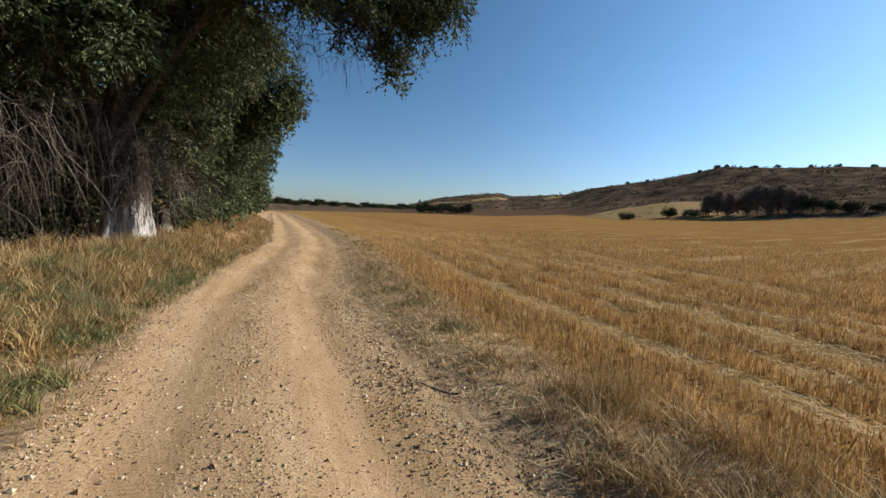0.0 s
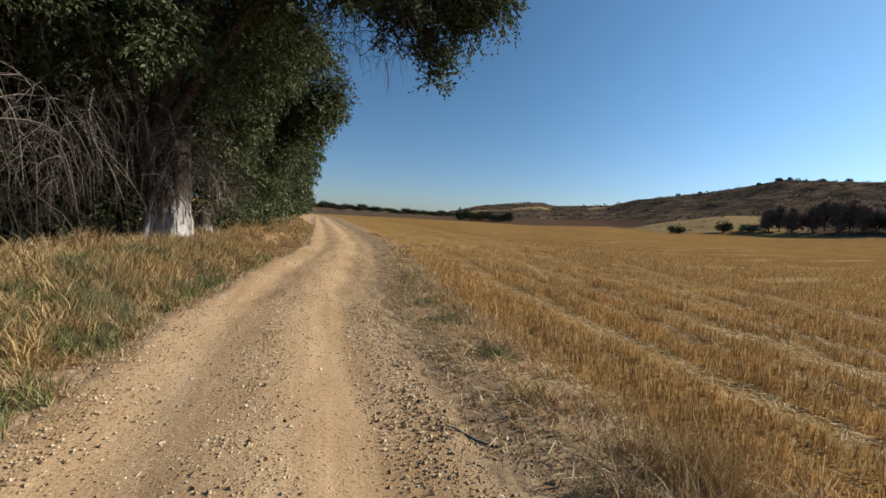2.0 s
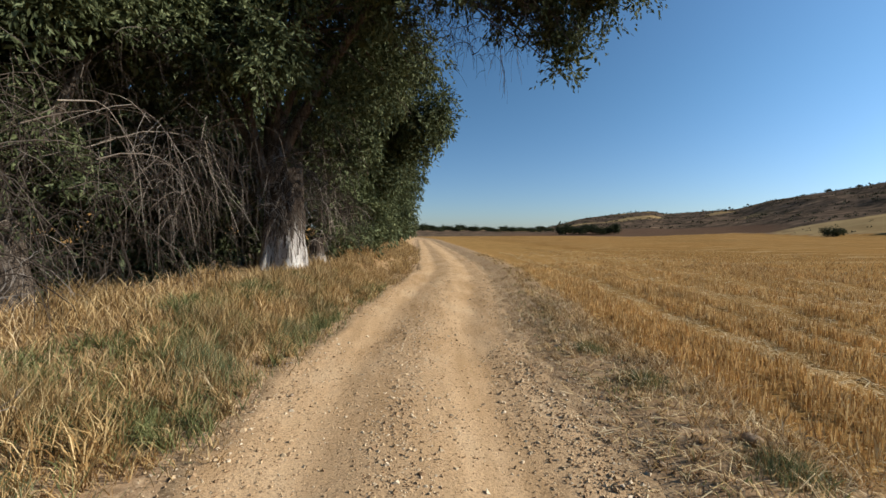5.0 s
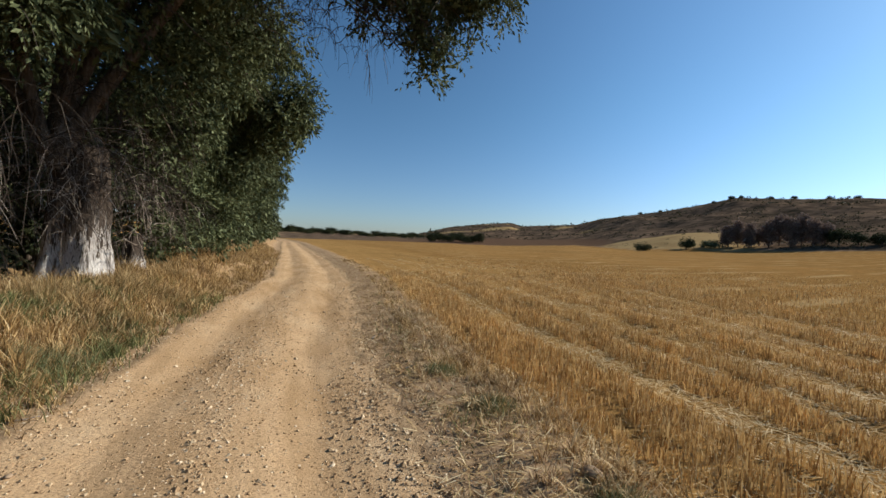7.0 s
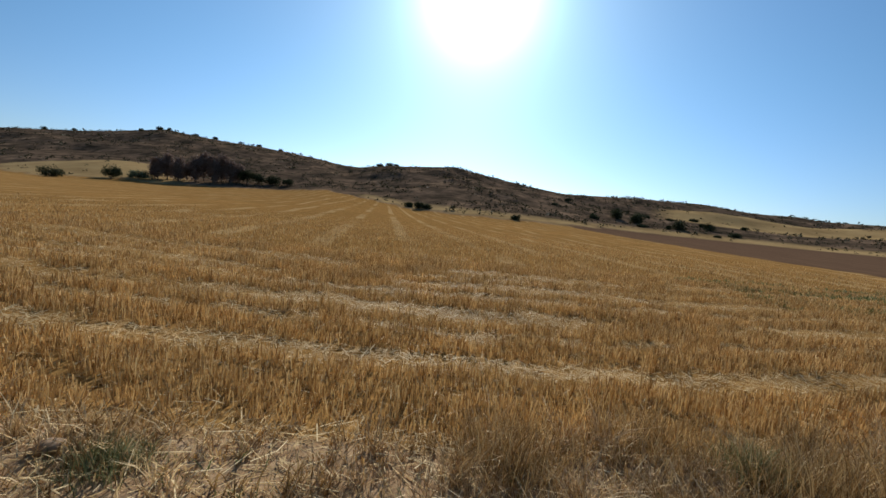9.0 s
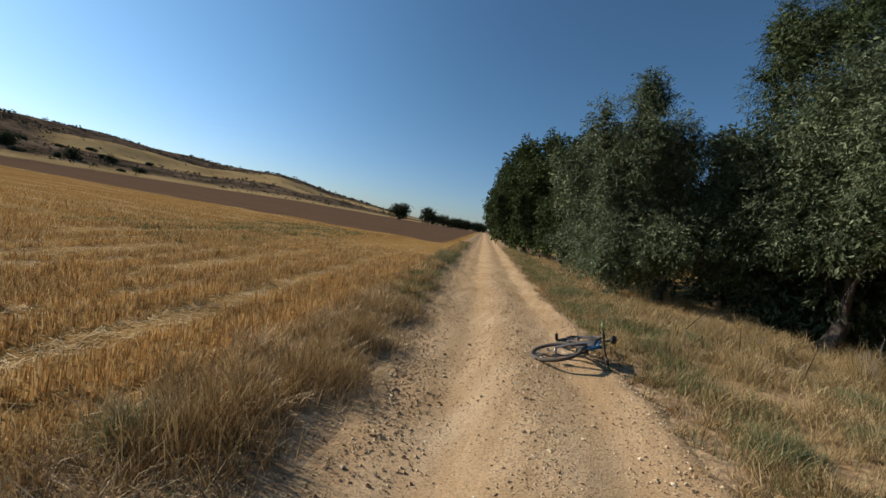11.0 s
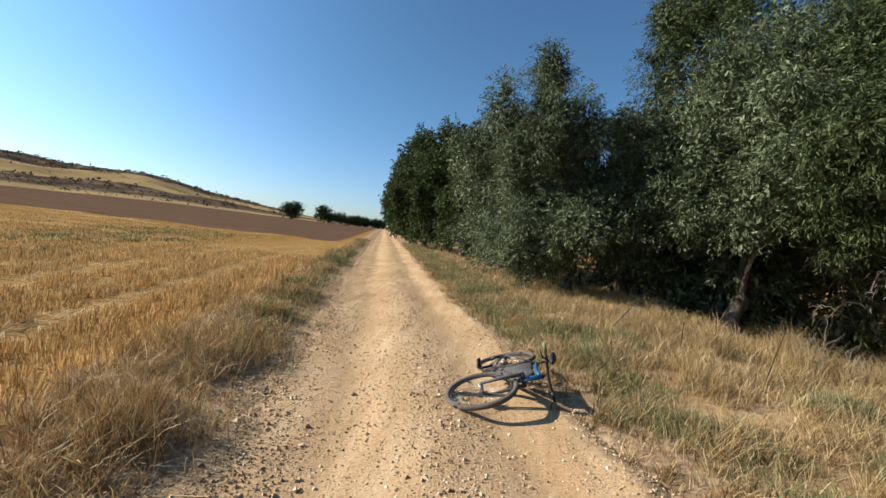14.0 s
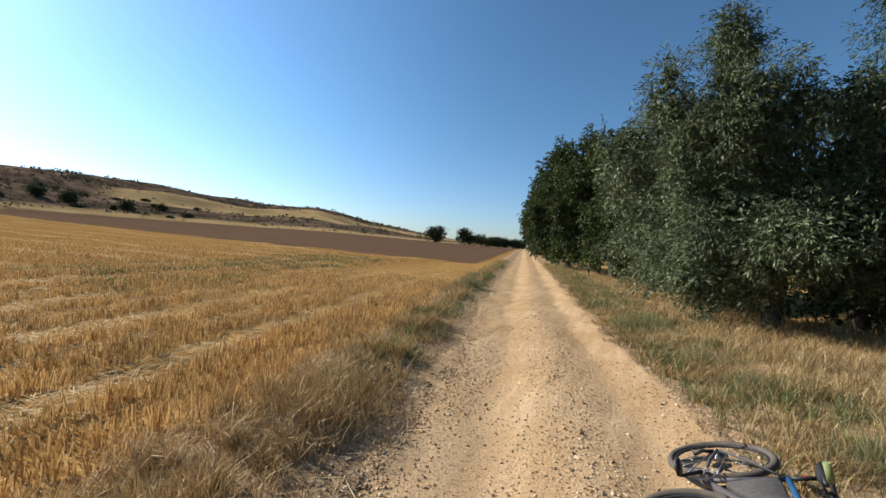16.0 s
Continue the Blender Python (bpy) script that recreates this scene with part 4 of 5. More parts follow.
# ---- dead twigs under the old trees ----
def hanging(n, x0, x1, y0, y1, z0, z1, length, seed, toward=(0.8, -0.5)):
    """Bare shoots that arch outward and droop, with side shoots."""
    r = np.random.default_rng(seed)
    o = np.stack([r.uniform(x0, x1, n), r.uniform(y0, y1, n), r.uniform(z0, z1, n)], -1)
    a = math.atan2(toward[1], toward[0]) + r.normal(0, 1.3, n)
    out = np.stack([np.cos(a), np.sin(a), 0 * a], -1)
    L = length * r.uniform(0.35, 1.25, n)
    wide, fall = r.uniform(0.35, 0.85, n), r.uniform(0.35, 1.0, n)
    t = np.linspace(0, 1, 9)
    p = o[:, None] + out[:, None] * (L[:, None] * wide[:, None] * np.sin(t * 1.45)[None])[..., None]
    p[..., 2] += L[:, None] * (0.25 * np.sin(t * 2.6)[None] - fall[:, None] * (t ** 1.8)[None])
    p += np.cumsum(r.normal(0, 0.03, p.shape), axis=1)
    rad = np.linspace(1, 0.3, 9)[None] * r.uniform(0.004, 0.010, n)[:, None]
    all_ = [tubes(p, rad, 4)]
    for k in (3, 4, 5, 6):
        b = p[:, k]
        d = unit(out * 0.5 + r.normal(0, 0.6, out.shape) + np.array([0, 0, -0.35]))
        s = np.linspace(0, 1, 5)
        q = b[:, None] + d[:, None] * (s[None] * (L * r.uniform(0.15, 0.4, n))[:, None])[..., None]
        q[..., 2] -= 0.25 * s[None] ** 2 * L[:, None] * 0.5
        q += np.cumsum(r.normal(0, 0.012, q.shape), axis=1)
        all_.append(tubes(q, np.linspace(1, 0.4, 5)[None] * 0.0052 + 0 * q[..., 0], 3))
    return joined([(v, np.concatenate([f[:, [0, 1, 2]], f[:, [0, 2, 3]]])) for v, f in all_])


for spec in ((110, -4.3, -2.5, 13.9, 17.4, 1.0, 3.4, 1.4, 209), (85, -5.9, -4.3, 4.6, 8.6, 0.9, 2.6, 1.5, 207), (70, -6.0, -4.4, 8.0, 12.0, 0.9, 2.8, 1.5, 208), (190, -7.8, -4.9, 6.0, 10.8, 1.0, 4.4, 2.0, 201), (190, -6.2, -3.5, 9.8, 13.5, 1.6, 5.0, 1.8, 202), (120, -3.9, -2.2, 12.2, 14.8, 2.2, 4.4, 1.4, 203), (130, -1.0, 2.6, 11.0, 12.6, 5.6, 6.9, 1.15, 204), (150, -11.0, -6.8, -10.5, -6.2, 1.2, 3.4, 1.6, 205), (60, -12.8, -10.5, -6.8, -4.6, 1.2, 2.8, 1.3, 206)):
    tagged(put("dead_twigs", mesh_np("dead_twigs", *hanging(*spec)), M_TWIG), "tangle of bare twigs coloured dark for shade below the old trees", "dead twigs", kind="stuff")
for spec in ((50, -5.7, -4.5, 8.2, 12.2, 1.9, 3.6, 2.5, 221), (34, -4.5, -3.7, 12.0, 13.0, 1.9, 3.3, 1.8, 222), (46, -3.9, -3.1, 12.0, 12.7, 1.8, 3.4, 1.25, 225), (26, -3.0, -2.2, 12.6, 14.2, 1.2, 2.4, 1.1, 226), (14, -6.2, -5.4, 6.4, 8.2, 0.9, 2.0, 1.9, 223), (12, -8.6, -6.4, -8.6, -6.6, 0.9, 2.0, 1.2, 224)):
    tagged(put("dead_twigs", mesh_np("dead_twigs", *hanging(*spec)), M_PALE_TWIG), "long twigs coloured pale as if sunlit, arching down to the grass", "dead twigs", kind="stuff")


M_BLEACHED = plain("bleached_wood", (0.21, 0.185, 0.16), 0.9)


def bare_shrub(name, place, n, size, seed, label):
    r = np.random.default_rng(seed)
    paths = []
    for _ in range(n):
        d = unit(np.array([r.normal(0, 0.7), r.normal(0, 0.7), r.uniform(0.4, 1.1)]))
        L = size * r.uniform(0.5, 1.1)
        t = np.linspace(0, 1, 7)[:, None]
        p = d * t * L + np.cumsum(r.normal(0, 0.05 * size, (7, 3)), axis=0) * t
        paths.append(p)
        for k in (2, 3, 4, 5):
            d2 = unit(d + r.normal(0, 0.7, 3))
            paths.append(p[k] + d2 * t * L * r.uniform(0.2, 0.45) + np.cumsum(r.normal(0, 0.02 * size, (7, 3)), axis=0) * t)
    paths = np.array(paths)
    ob = put(name, mesh_np(name, *tubes(paths, np.linspace(1, 0.3, 7)[None] * 0.0055 * size + 0 * paths[..., 0], 4)), M_BLEACHED)
    ob.location = place
    return tagged(ob, label, "dead branch")


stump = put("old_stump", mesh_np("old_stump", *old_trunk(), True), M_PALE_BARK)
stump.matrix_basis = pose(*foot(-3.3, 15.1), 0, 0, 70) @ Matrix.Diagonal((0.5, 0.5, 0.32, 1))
tagged(stump, "hollow weathered stump half hidden beside the old poplar", "stump")
bare_shrub("fallen_branch", foot(-5.0, 7.2), 7, 1.1, 211, "bleached dead branch lying at the foot of the willow")
for k, (x, y, h) in enumerate(((-4.3, -5.3, 0.85), (-3.4, -6.3, 0.7), (-2.2, -7.6, 0.7), (-5.3, -5.9, 0.9), (-3.0, 5.0, 0.6))):
    bare_shrub("dry_thistle", foot(x, y), 3, h, 230 + k, "dead grey thistle standing in the verge grass")
bare_shrub("bare_shrub", foot(-8.2, -5.6), 12, 1.3, 212, "leafless grey shrub at the edge of the ditch")
bare_shrub("bare_shrub", foot(-6.9, -7.0), 9, 1.2, 213, "leafless grey shrub at the edge of the ditch")
bare_shrub("bare_shrub", foot(-8.9, -6.6), 10, 1.4, 214, "leafless grey shrub at the edge of the ditch")
for x, y, dx, dy, h in ((-1.9, -7.0, -0.55, 0.25, 1.0), (-3.0, -4.6, -0.1, 0.1, 0.9), (-4.0, -7.4, 0.2, 0.2, 0.9), (-5.5, -7.5, -0.25, 0.1, 1.0), (-2.6, -5.8, 0.15, 0.3, 0.7)):
    t = np.linspace(0, 1, 7)
    p = np.array(foot(x, y)) + np.stack([dx * t, dy * t, h * t - 0.12 * t * t], -1)
    tagged(put("dry_stalk", mesh_np("dry_stalk", *tubes(p[None], np.linspace(0.008, 0.003, 7)[None], 5)), M_TWIG), "single dry brown weed stalk in the verge grass", "weed stalk", "stalks in the verge")

# ---- the bicycle lying on the track ----
M_TYRE = plain("dusty_rubber", (0.105, 0.086, 0.068), 0.95)
M_RIM = plain("black_rim", (0.03, 0.03, 0.032), 0.4)
M_STEEL = plain("worn_steel", (0.42, 0.41, 0.40), 0.35, 0.9)
M_BLUE = plain("blue_frame_paint", (0.022, 0.10, 0.22), 0.45, 0.1, 0.2)
M_DUSTY = plain("dusty_dark_frame_paint", (0.085, 0.078, 0.082), 0.6, 0.1, 0.3)
M_BLACK = plain("black_plastic", (0.022, 0.022, 0.024), 0.5)
M_GRIP = plain("pale_green_grip", (0.20, 0.23, 0.09), 0.7)
M_BAG = plain("grey_bag_cloth", (0.075, 0.068, 0.066), 0.9, 0.0, 0.3, 30)
M_RED = plain("red_lens", (0.45, 0.03, 0.03), 0.3)

heading = radians(-16)
tilt = radians(18.4)
F = Vector((-math.sin(heading), math.cos(heading), 0))
U = Vector((-F.y, F.x, 0))
B_UP = U * math.cos(tilt) + Vector((0, 0, math.sin(tilt)))
B_RIGHT = F.cross(B_UP)
bicycle = empty("bicycle")
bicycle.matrix_basis = Matrix.Translation((0.40, -4.49, 0.015)) @ Matrix((F, -B_RIGHT, B_UP)).transposed().to_4x4()
tagged(bicycle, "blue and black mountain bicycle lying on its side on the track", "bicycle")


def tube_part(name, pts, radii, mat, parent, label="", sides=10):
    pts = np.array(pts, float)
    radii = np.broadcast_to(np.array(radii, float), (len(pts),))
    v, f = tubes(pts[None], radii[None], sides)
    n, m = len(v), len(v) - sides
    me = bpy.data.meshes.new(name)
    faces = [tuple(q) for q in f] + [tuple(range(sides - 1, -1, -1)), tuple(range(m, n))]
    me.from_pydata(v.tolist(), [], faces)
    for p in me.polygons:
        p.use_smooth = len(p.vertices) == 4
    return put(name, me, mat, parent, label)


def ring_path(c, r, n=41):
    a = np.linspace(0, 2 * np.pi, n)
    return np.stack([c[0] + r * np.cos(a), 0 * a + c[1], c[2] + r * np.sin(a)], -1)


def rotated(points, pivot, axis, angle):
    m = Matrix.Translation(pivot) @ Matrix.Rotation(angle, 4, axis) @ Matrix.Translation(-pivot)
    return np.array([m @ Vector(p) for p in points])


STEER_TOP, STEER_LOW = Vector((0.845, 0, 0.92)), Vector((0.915, 0, 0.70))
STEER = radians(10)


def steered(points):
    return rotated(points, STEER_LOW, (STEER_TOP - STEER_LOW).normalized(), STEER)


def wheel(hub, move, rear):
    ident = (lambda p: np.array(p, float)) if not move else steered
    w = tube_part("rear_wheel" if rear else "front_wheel", ident([(hub[0], -0.05, hub[2]), (hub[0], 0.05, hub[2])]), 0.02, M_STEEL, bicycle)
    # tyre with rows of knobs
    tv, tf = tubes(ident(ring_path(hub, 0.338, 61))[None], np.full((1, 61), 0.026), 10)
    put("tyre", mesh_np("tyre", tv, tf, True), M_TYRE, w, "dusty knobbly black tyre")
    rv, rf = tubes(ident(ring_path(hub, 0.303, 49))[None], np.full((1, 49), 0.011), 8)
    put("rim", mesh_np("rim", rv, rf, True), M_RIM, w)
    for k in range(28):
        a = 2 * math.pi * k / 28
        side = 0.03 if k % 2 else -0.03
        o = a + (0.5 if k % 4 < 2 else -0.5)
        tube_part("spoke", ident([(hub[0] + 0.022 * math.cos(o), side, hub[2] + 0.022 * math.sin(o)), (hub[0] + 0.298 * math.cos(a), 0, hub[2] + 0.298 * math.sin(a))]), 0.0014, M_STEEL, w, sides=4)
    tube_part("brake_disc", ident([(hub[0], 0.045, hub[2]), (hub[0], 0.048, hub[2])]), 0.065, M_RIM, w, sides=20)
    if rear:
        for k in range(6):
            tube_part("sprocket", [(hub[0], -0.024 - 0.005 * k, hub[2]), (hub[0], -0.026 - 0.005 * k, hub[2])], 0.065 - 0.008 * k, M_STEEL, w, sides=18)


wheel((0, 0, 0.345), False, True)
wheel((1.08, 0, 0.345), True, False)
bb, seat_top = (0.43, 0, 0.30), (0.285, 0, 0.76)
tube_part("seat_tube", [bb, seat_top], 0.017, M_DUSTY, bicycle)
tube_part("down_tube", [bb, (0.68, 0, 0.52), STEER_LOW], [0.026, 0.028, 0.026], M_DUSTY, bicycle, "dust-covered dark down tube")
tube_part("top_tube", [seat_top, (0.6, 0, 0.81), (0.852, 0, 0.885)], [0.018, 0.021, 0.023], M_BLUE, bicycle, "bright blue top tube")
tube_part("head_tube", [STEER_LOW, STEER_TOP], 0.025, M_BLUE, bicycle, "bright blue head tube")
for s in (-1, 1):
    tube_part("chain_stay", [(0.40, 0.03 * s, 0.305), (0.2, 0.062 * s, 0.32), (0, 0.068 * s, 0.345)], 0.010, M_DUSTY, bicycle)
    tube_part("seat_stay", [(0.29, 0.02 * s, 0.72), (0.16, 0.058 * s, 0.55), (0, 0.068 * s, 0.345)], 0.008, M_DUSTY, bicycle)
    tube_part("fork_leg", steered([(0.905, 0.055 * s, 0.74), (0.97, 0.066 * s, 0.58), (1.08, 0.066 * s, 0.345)]), [0.020, 0.019, 0.014], M_DUSTY, bicycle, "dusty dark suspension fork leg")
tube_part("fork_crown", steered([(0.908, -0.07, 0.73), (0.908, 0.07, 0.73)]), 0.022, M_BLACK, bicycle)
tube_part("seat_post", [seat_top, (0.235, 0, 0.92)], 0.0135, M_BLACK, bicycle)
bm = bmesh.new()
bmesh.ops.create_uvsphere(bm, u_segments=18, v_segments=10, radius=1)
for v in bm.verts:
    f = (v.co.x + 1) / 2
    v.co = Vector((0.20 + 0.14 * v.co.x, v.co.y * (0.088 - 0.055 * f), 0.945 + 0.036 * v.co.z - 0.012 * math.sin(f * 3.1)))
part("saddle", bm, M_BLACK, bicycle, "black padded saddle")
tube_part("stem", steered([STEER_TOP, (0.835, 0, 0.95), (0.905, 0, 0.975)]), 0.018, M_BLACK, bicycle)
bar = tube_part("handlebar", steered([(0.86, -0.34, 0.985), (0.89, -0.18, 0.985), (0.905, -0.06, 0.975), (0.905, 0.06, 0.975), (0.89, 0.18, 0.985), (0.86, 0.34, 0.985)]), 0.0125, M_BLACK, bicycle)
for s in (-1, 1):
    tube_part("grip", steered([(0.863, 0.345 * s, 0.985), (0.876, 0.25 * s, 0.985)]), 0.018, M_GRIP, bar, "pale green rubber grip")
    tube_part("brake_lever", steered([(0.885, 0.20 * s, 0.98), (0.93, 0.22 * s, 0.955), (0.925, 0.31 * s, 0.945)]), [0.010, 0.007, 0.005], M_BLACK, bar)
    bm = bmesh.new()
    bmesh.ops.create_cube(bm, size=1)
    bmesh.ops.bevel(bm, geom=bm.edges[:], offset=0.12, segments=2, affect="EDGES")
    c = steered([(0.895, 0.17 * s, 0.985)])[0]
    for v in bm.verts:
        v.co = Vector((c[0] + v.co.x * 0.045, c[1] + v.co.y * 0.05, c[2] + v.co.z * 0.03))
    part("shifter", bm, M_BLACK, bar)
arm = Vector((0.8, 0, -0.6))
for s, d in ((-1, 1), (1, -1)):
    tip = Vector(bb) + arm * 0.17 * d
    crank = tube_part("crank", [(bb[0], 0.062 * s, bb[2]), (tip.x, 0.075 * s, tip.z)], [0.014, 0.010], M_BLACK, bicycle)
    bm = bmesh.new()
    bmesh.ops.create_cube(bm, size=1)
    bmesh.ops.bevel(bm, geom=bm.edges[:], offset=0.1, segments=2, affect="EDGES")
    for v in bm.verts:
        v.co = Vector((tip.x + v.co.x * 0.09, (0.135 * s) + v.co.y * 0.10, tip.z + v.co.z * 0.026))
    part("pedal", bm, M_BLACK, crank)
for k, r in enumerate((0.09, 0.075)):
    rv, rf = tubes(ring_path((bb[0], -0.05 + 0.008 * k, bb[2]), r, 37)[None], np.full((1, 37), 0.005), 6)
    put("chainring", mesh_np("chainring", rv, rf, True), M_STEEL, bicycle)
for dz in (0.09, -0.085):
    tube_part("chain_run", [(bb[0], -0.05, bb[2] + dz), (0.0, -0.04, 0.345 + 0.6 * dz)], 0.005, M_STEEL, bicycle, "greasy steel chain")
tube_part("derailleur", [(0.02, -0.06, 0.32), (0.04, -0.07, 0.25), (0.07, -0.055, 0.19)], [0.016, 0.013, 0.02], M_BLACK, bicycle)
bm = bmesh.new()
bag_outline = ((0.335, 0.61), (0.30, 0.725), (0.45, 0.765), (0.62, 0.79), (0.80, 0.845), (0.84, 0.77), (0.74, 0.64), (0.60, 0.50), (0.47, 0.40))
sides = [[bm.verts.new((0.56 + (x - 0.56) * k * 0.86, y, 0.66 + (z - 0.66) * k * 0.86)) for x, z in bag_outline] for y, k in ((-0.033, 0.9), (-0.02, 1.0), (0.02, 1.0), (0.033, 0.9))]
for lower, upper in zip(sides, sides[1:]):
    for k in range(len(bag_outline)):
        bm.faces.new((lower[k], lower[(k + 1) % len(bag_outline)], upper[(k + 1) % len(bag_outline)], upper[k]))
bm.faces.new(sides[0][::-1])
bm.faces.new(sides[-1])
bmesh.ops.recalc_face_normals(bm, faces=bm.faces[:])
part("frame_bag", bm, M_BAG, bicycle, "dusty dark grey cloth bag filling the frame")
tube_part("rear_light", [(0.262, 0, 0.85), (0.235, 0, 0.845)], 0.014, M_RED, bicycle, "small red lamp")


# ---- grey-green weed tufts on the verges ----
def tuft(x, y, size, tall, n, seed, mat, label):
    global rng
    rng = np.random.default_rng(seed)
    p = rng.normal(0, size * 0.42, (n, 2))
    p = p[np.hypot(p[:, 0], p[:, 1]) < size]
    h = tall * rng.uniform(0.5, 1.1, len(p)) * (1 - 0.5 * np.hypot(p[:, 0], p[:, 1]) / size)
    z = height(x + p[:, 0], y + p[:, 1]) - height(x, y) - 0.01
    ob = empty("weed_tuft", foot(x, y))
    roots, half = np.stack([p[:, 0], p[:, 1], z], -1), len(p) * 3 // 4
    tagged(put("foliage", mesh_np("foliage", *blades(roots[:half], h[:half], 0.9, np.full(half, 0.005), 0.4)), mat, ob), kind="stuff")
    tagged(put("dry_growth", mesh_np("dry_growth", *blades(roots[half:], h[half:] * 1.12, 0.45, np.full(len(p) - half, 0.0042), 0.4)), M_DRY, ob), "dry straw-coloured stalks", kind="stuff")
    return tagged(ob, label, "weed", "weed tufts on the verge")


M_SAGE = blade_material("sage_weed", [(0, (0.10, 0.125, 0.055)), (0.6, (0.20, 0.235, 0.12)), (1, (0.36, 0.37, 0.22))], 0.25)
SAGE, BROWN = "grey-green feathery weed tuft in the dry verge", "tall brown dried weed clump at the field's edge"
for k, (x, y, s, h, n) in enumerate(((-1.75, -1.9, 0.38, 0.30, 1500), (-1.45, -3.2, 0.32, 0.26, 1200), (-2.9, -2.6, 0.45, 0.28, 1500), (-3.4, -4.0, 0.5, 0.28, 1400), (5.9, -14.4, 0.6, 0.65, 900), (7.0, -18, 0.5, 0.5, 600),
                                     (-2.4, 6.8, 0.5, 0.34, 1500), (-2.6, 4.6, 0.45, 0.30, 1200), (2.15, 6.5, 0.3, 0.16, 800), (-2.0, -6.4, 0.4, 0.30, 900), (-0.3, -8.2, 0.5, 0.34, 1000), (0.6, -10.6, 0.6, 0.36, 1000), (-0.6, -6.9, 0.5, 0.3, 1200), (-1.1, -5.2, 0.4, 0.3, 1200), (1.4, -13.5, 0.6, 0.4, 900), (-2.3, 3.4, 0.5, 0.3, 1500), (-2.1, 8.6, 0.5, 0.3, 1300), (2.05, 7.6, 0.3, 0.14, 800), (2.2, 4.9, 0.3, 0.16, 800), (2.75, 0.9, 0.35, 0.3, 600))):
    tuft(x, y, s, h, n, 500 + k, M_SAGE, SAGE)
GOLD = "tall golden clump of dry grass at the foot of the trees"
for k, (x, y, s, h, n) in enumerate(((-3.3, -6.3, 0.5, 0.62, 900), (-4.3, -5.6, 0.5, 0.66, 900), (-5.2, -5.4, 0.5, 0.6, 800), (-2.6, -7.4, 0.45, 0.55, 700), (-4.8, -6.8, 0.5, 0.7, 800), (-6.1, -4.6, 0.5, 0.6, 800), (-3.8, -3.0, 0.45, 0.5, 700), (-2.2, -4.4, 0.4, 0.42, 600), (-1.6, -5.6, 0.4, 0.42, 600),
                                     (-2.7, 7.9, 0.5, 0.5, 900), (-2.9, 10.6, 0.6, 0.55, 900), (-2.5, 12.4, 0.5, 0.5, 700), (-3.0, 5.4, 0.5, 0.45, 800), (-2.2, 14.6, 0.5, 0.45, 600))):
    tuft(x, y, s, h, n, 540 + k, M_VERGE, GOLD)
for k, (x, y, s, h, n) in enumerate(((2.6, 2.6, 0.6, 0.46, 800), (2.35, 0.7, 0.65, 0.52, 800), (2.45, -0.6, 0.65, 0.52, 800), (3.0, 1.5, 0.6, 0.40, 600), (2.7, -1.9, 0.65, 0.48, 700), (3.1, -3.6, 0.7, 0.46, 700))):
    tuft(x, y, s, h, n, 520 + k, M_DRY, BROWN)


# ---- distance: bushes, groves, far trees, scrub ----
def at_bearing(b, r):
    x, y = HUB[0] + r * math.sin(radians(b)), HUB[1] + r * math.cos(radians(b))
    return x, y, float(height(x, y))


def far_tree(name, b, r, wide, tall, seed, label, group, mat=None, twigs=26, stem=0.12):
    global rng
    ob = empty(name, at_bearing(b, r))
    rng = np.random.default_rng(seed)
    lobes = [(0, 0, tall * 0.55, wide * 0.45, wide * 0.45, tall * 0.44)]
    for k in range(5):
        a = rng.uniform(0, 6.28)
        lobes.append((wide * 0.26 * math.cos(a), wide * 0.26 * math.sin(a), tall * rng.uniform(0.3, 0.74), wide * 0.28, wide * 0.28, tall * 0.26))
    size = 0.05 * (wide + tall) * 0.5 + 0.08
    t = np.linspace(0, 1, 5)
    put("trunk", mesh_np("trunk", *tubes(np.stack([0.1 * t, 0 * t, t * tall * 0.6 - 0.3], -1)[None], (np.linspace(1, 0.4, 5) * wide * stem * 0.4)[None], 7), True), M_BARK, ob)
    put("crown", mesh_np("crown", *crown(lobes, twigs * 4, 5, size, size * 0.62, seed, spread=size * 1.1, twigs=7, puff=wide * 0.13, core=34, heart=size * 1.4)), mat or M_FAR_LEAF, ob)
    return tagged(ob, label, "tree" if tall > 3.5 else "bush", group)


far_tree("bush", 46.0, 205, 6.6, 3.4, 301, "round dark green bush at the far edge of the stubble", "bushes beyond the field")
far_tree("bush", 50.6, 208, 7.0, 4.6, 302, "round dark green bush at the far edge of the stubble", "bushes beyond the field")
far_tree("bush", 53.0, 212, 7.5, 3.4, 303, "paler green spreading bush at the far edge of the stubble", "bushes beyond the field", M_SILVER)
# withered grey-brown, with distance haze put in as a lighter colour
M_BROWN_LEAF = blade_material("withered_leaf", [(0, (0.14, 0.10, 0.085)), (1, (0.32, 0.24, 0.205))], 0.3, 0.1)
for k, (b, r, w, h) in enumerate(((54.7, 214, 5.5, 9.5), (55.6, 217, 5, 11.5), (56.6, 213, 5, 10.5), (57.5, 218, 4.5, 8.5), (58.3, 214, 5, 11.5), (59.2, 218, 5, 13), (60.1, 213, 5, 12.4), (61.0, 217, 5, 12.8), (61.9, 214, 5, 11), (62.8, 217, 5, 8.5))):
    far_tree("grove_tree", b, r, w, h, 310 + k, "withered grey-brown tree in a grove at the field's end", "withered grove", M_BROWN_LEAF, 55)
for k, (b, r, w, h) in enumerate(((63.8, 214, 7, 6), (65.2, 212, 6, 4.5), (66.8, 210, 7, 4.2), (68.6, 206, 5, 3))):
    far_tree("grove_shrub", b, r, w, h, 320 + k, "dark green shrub beside the withered grove", "shrubs by the grove")
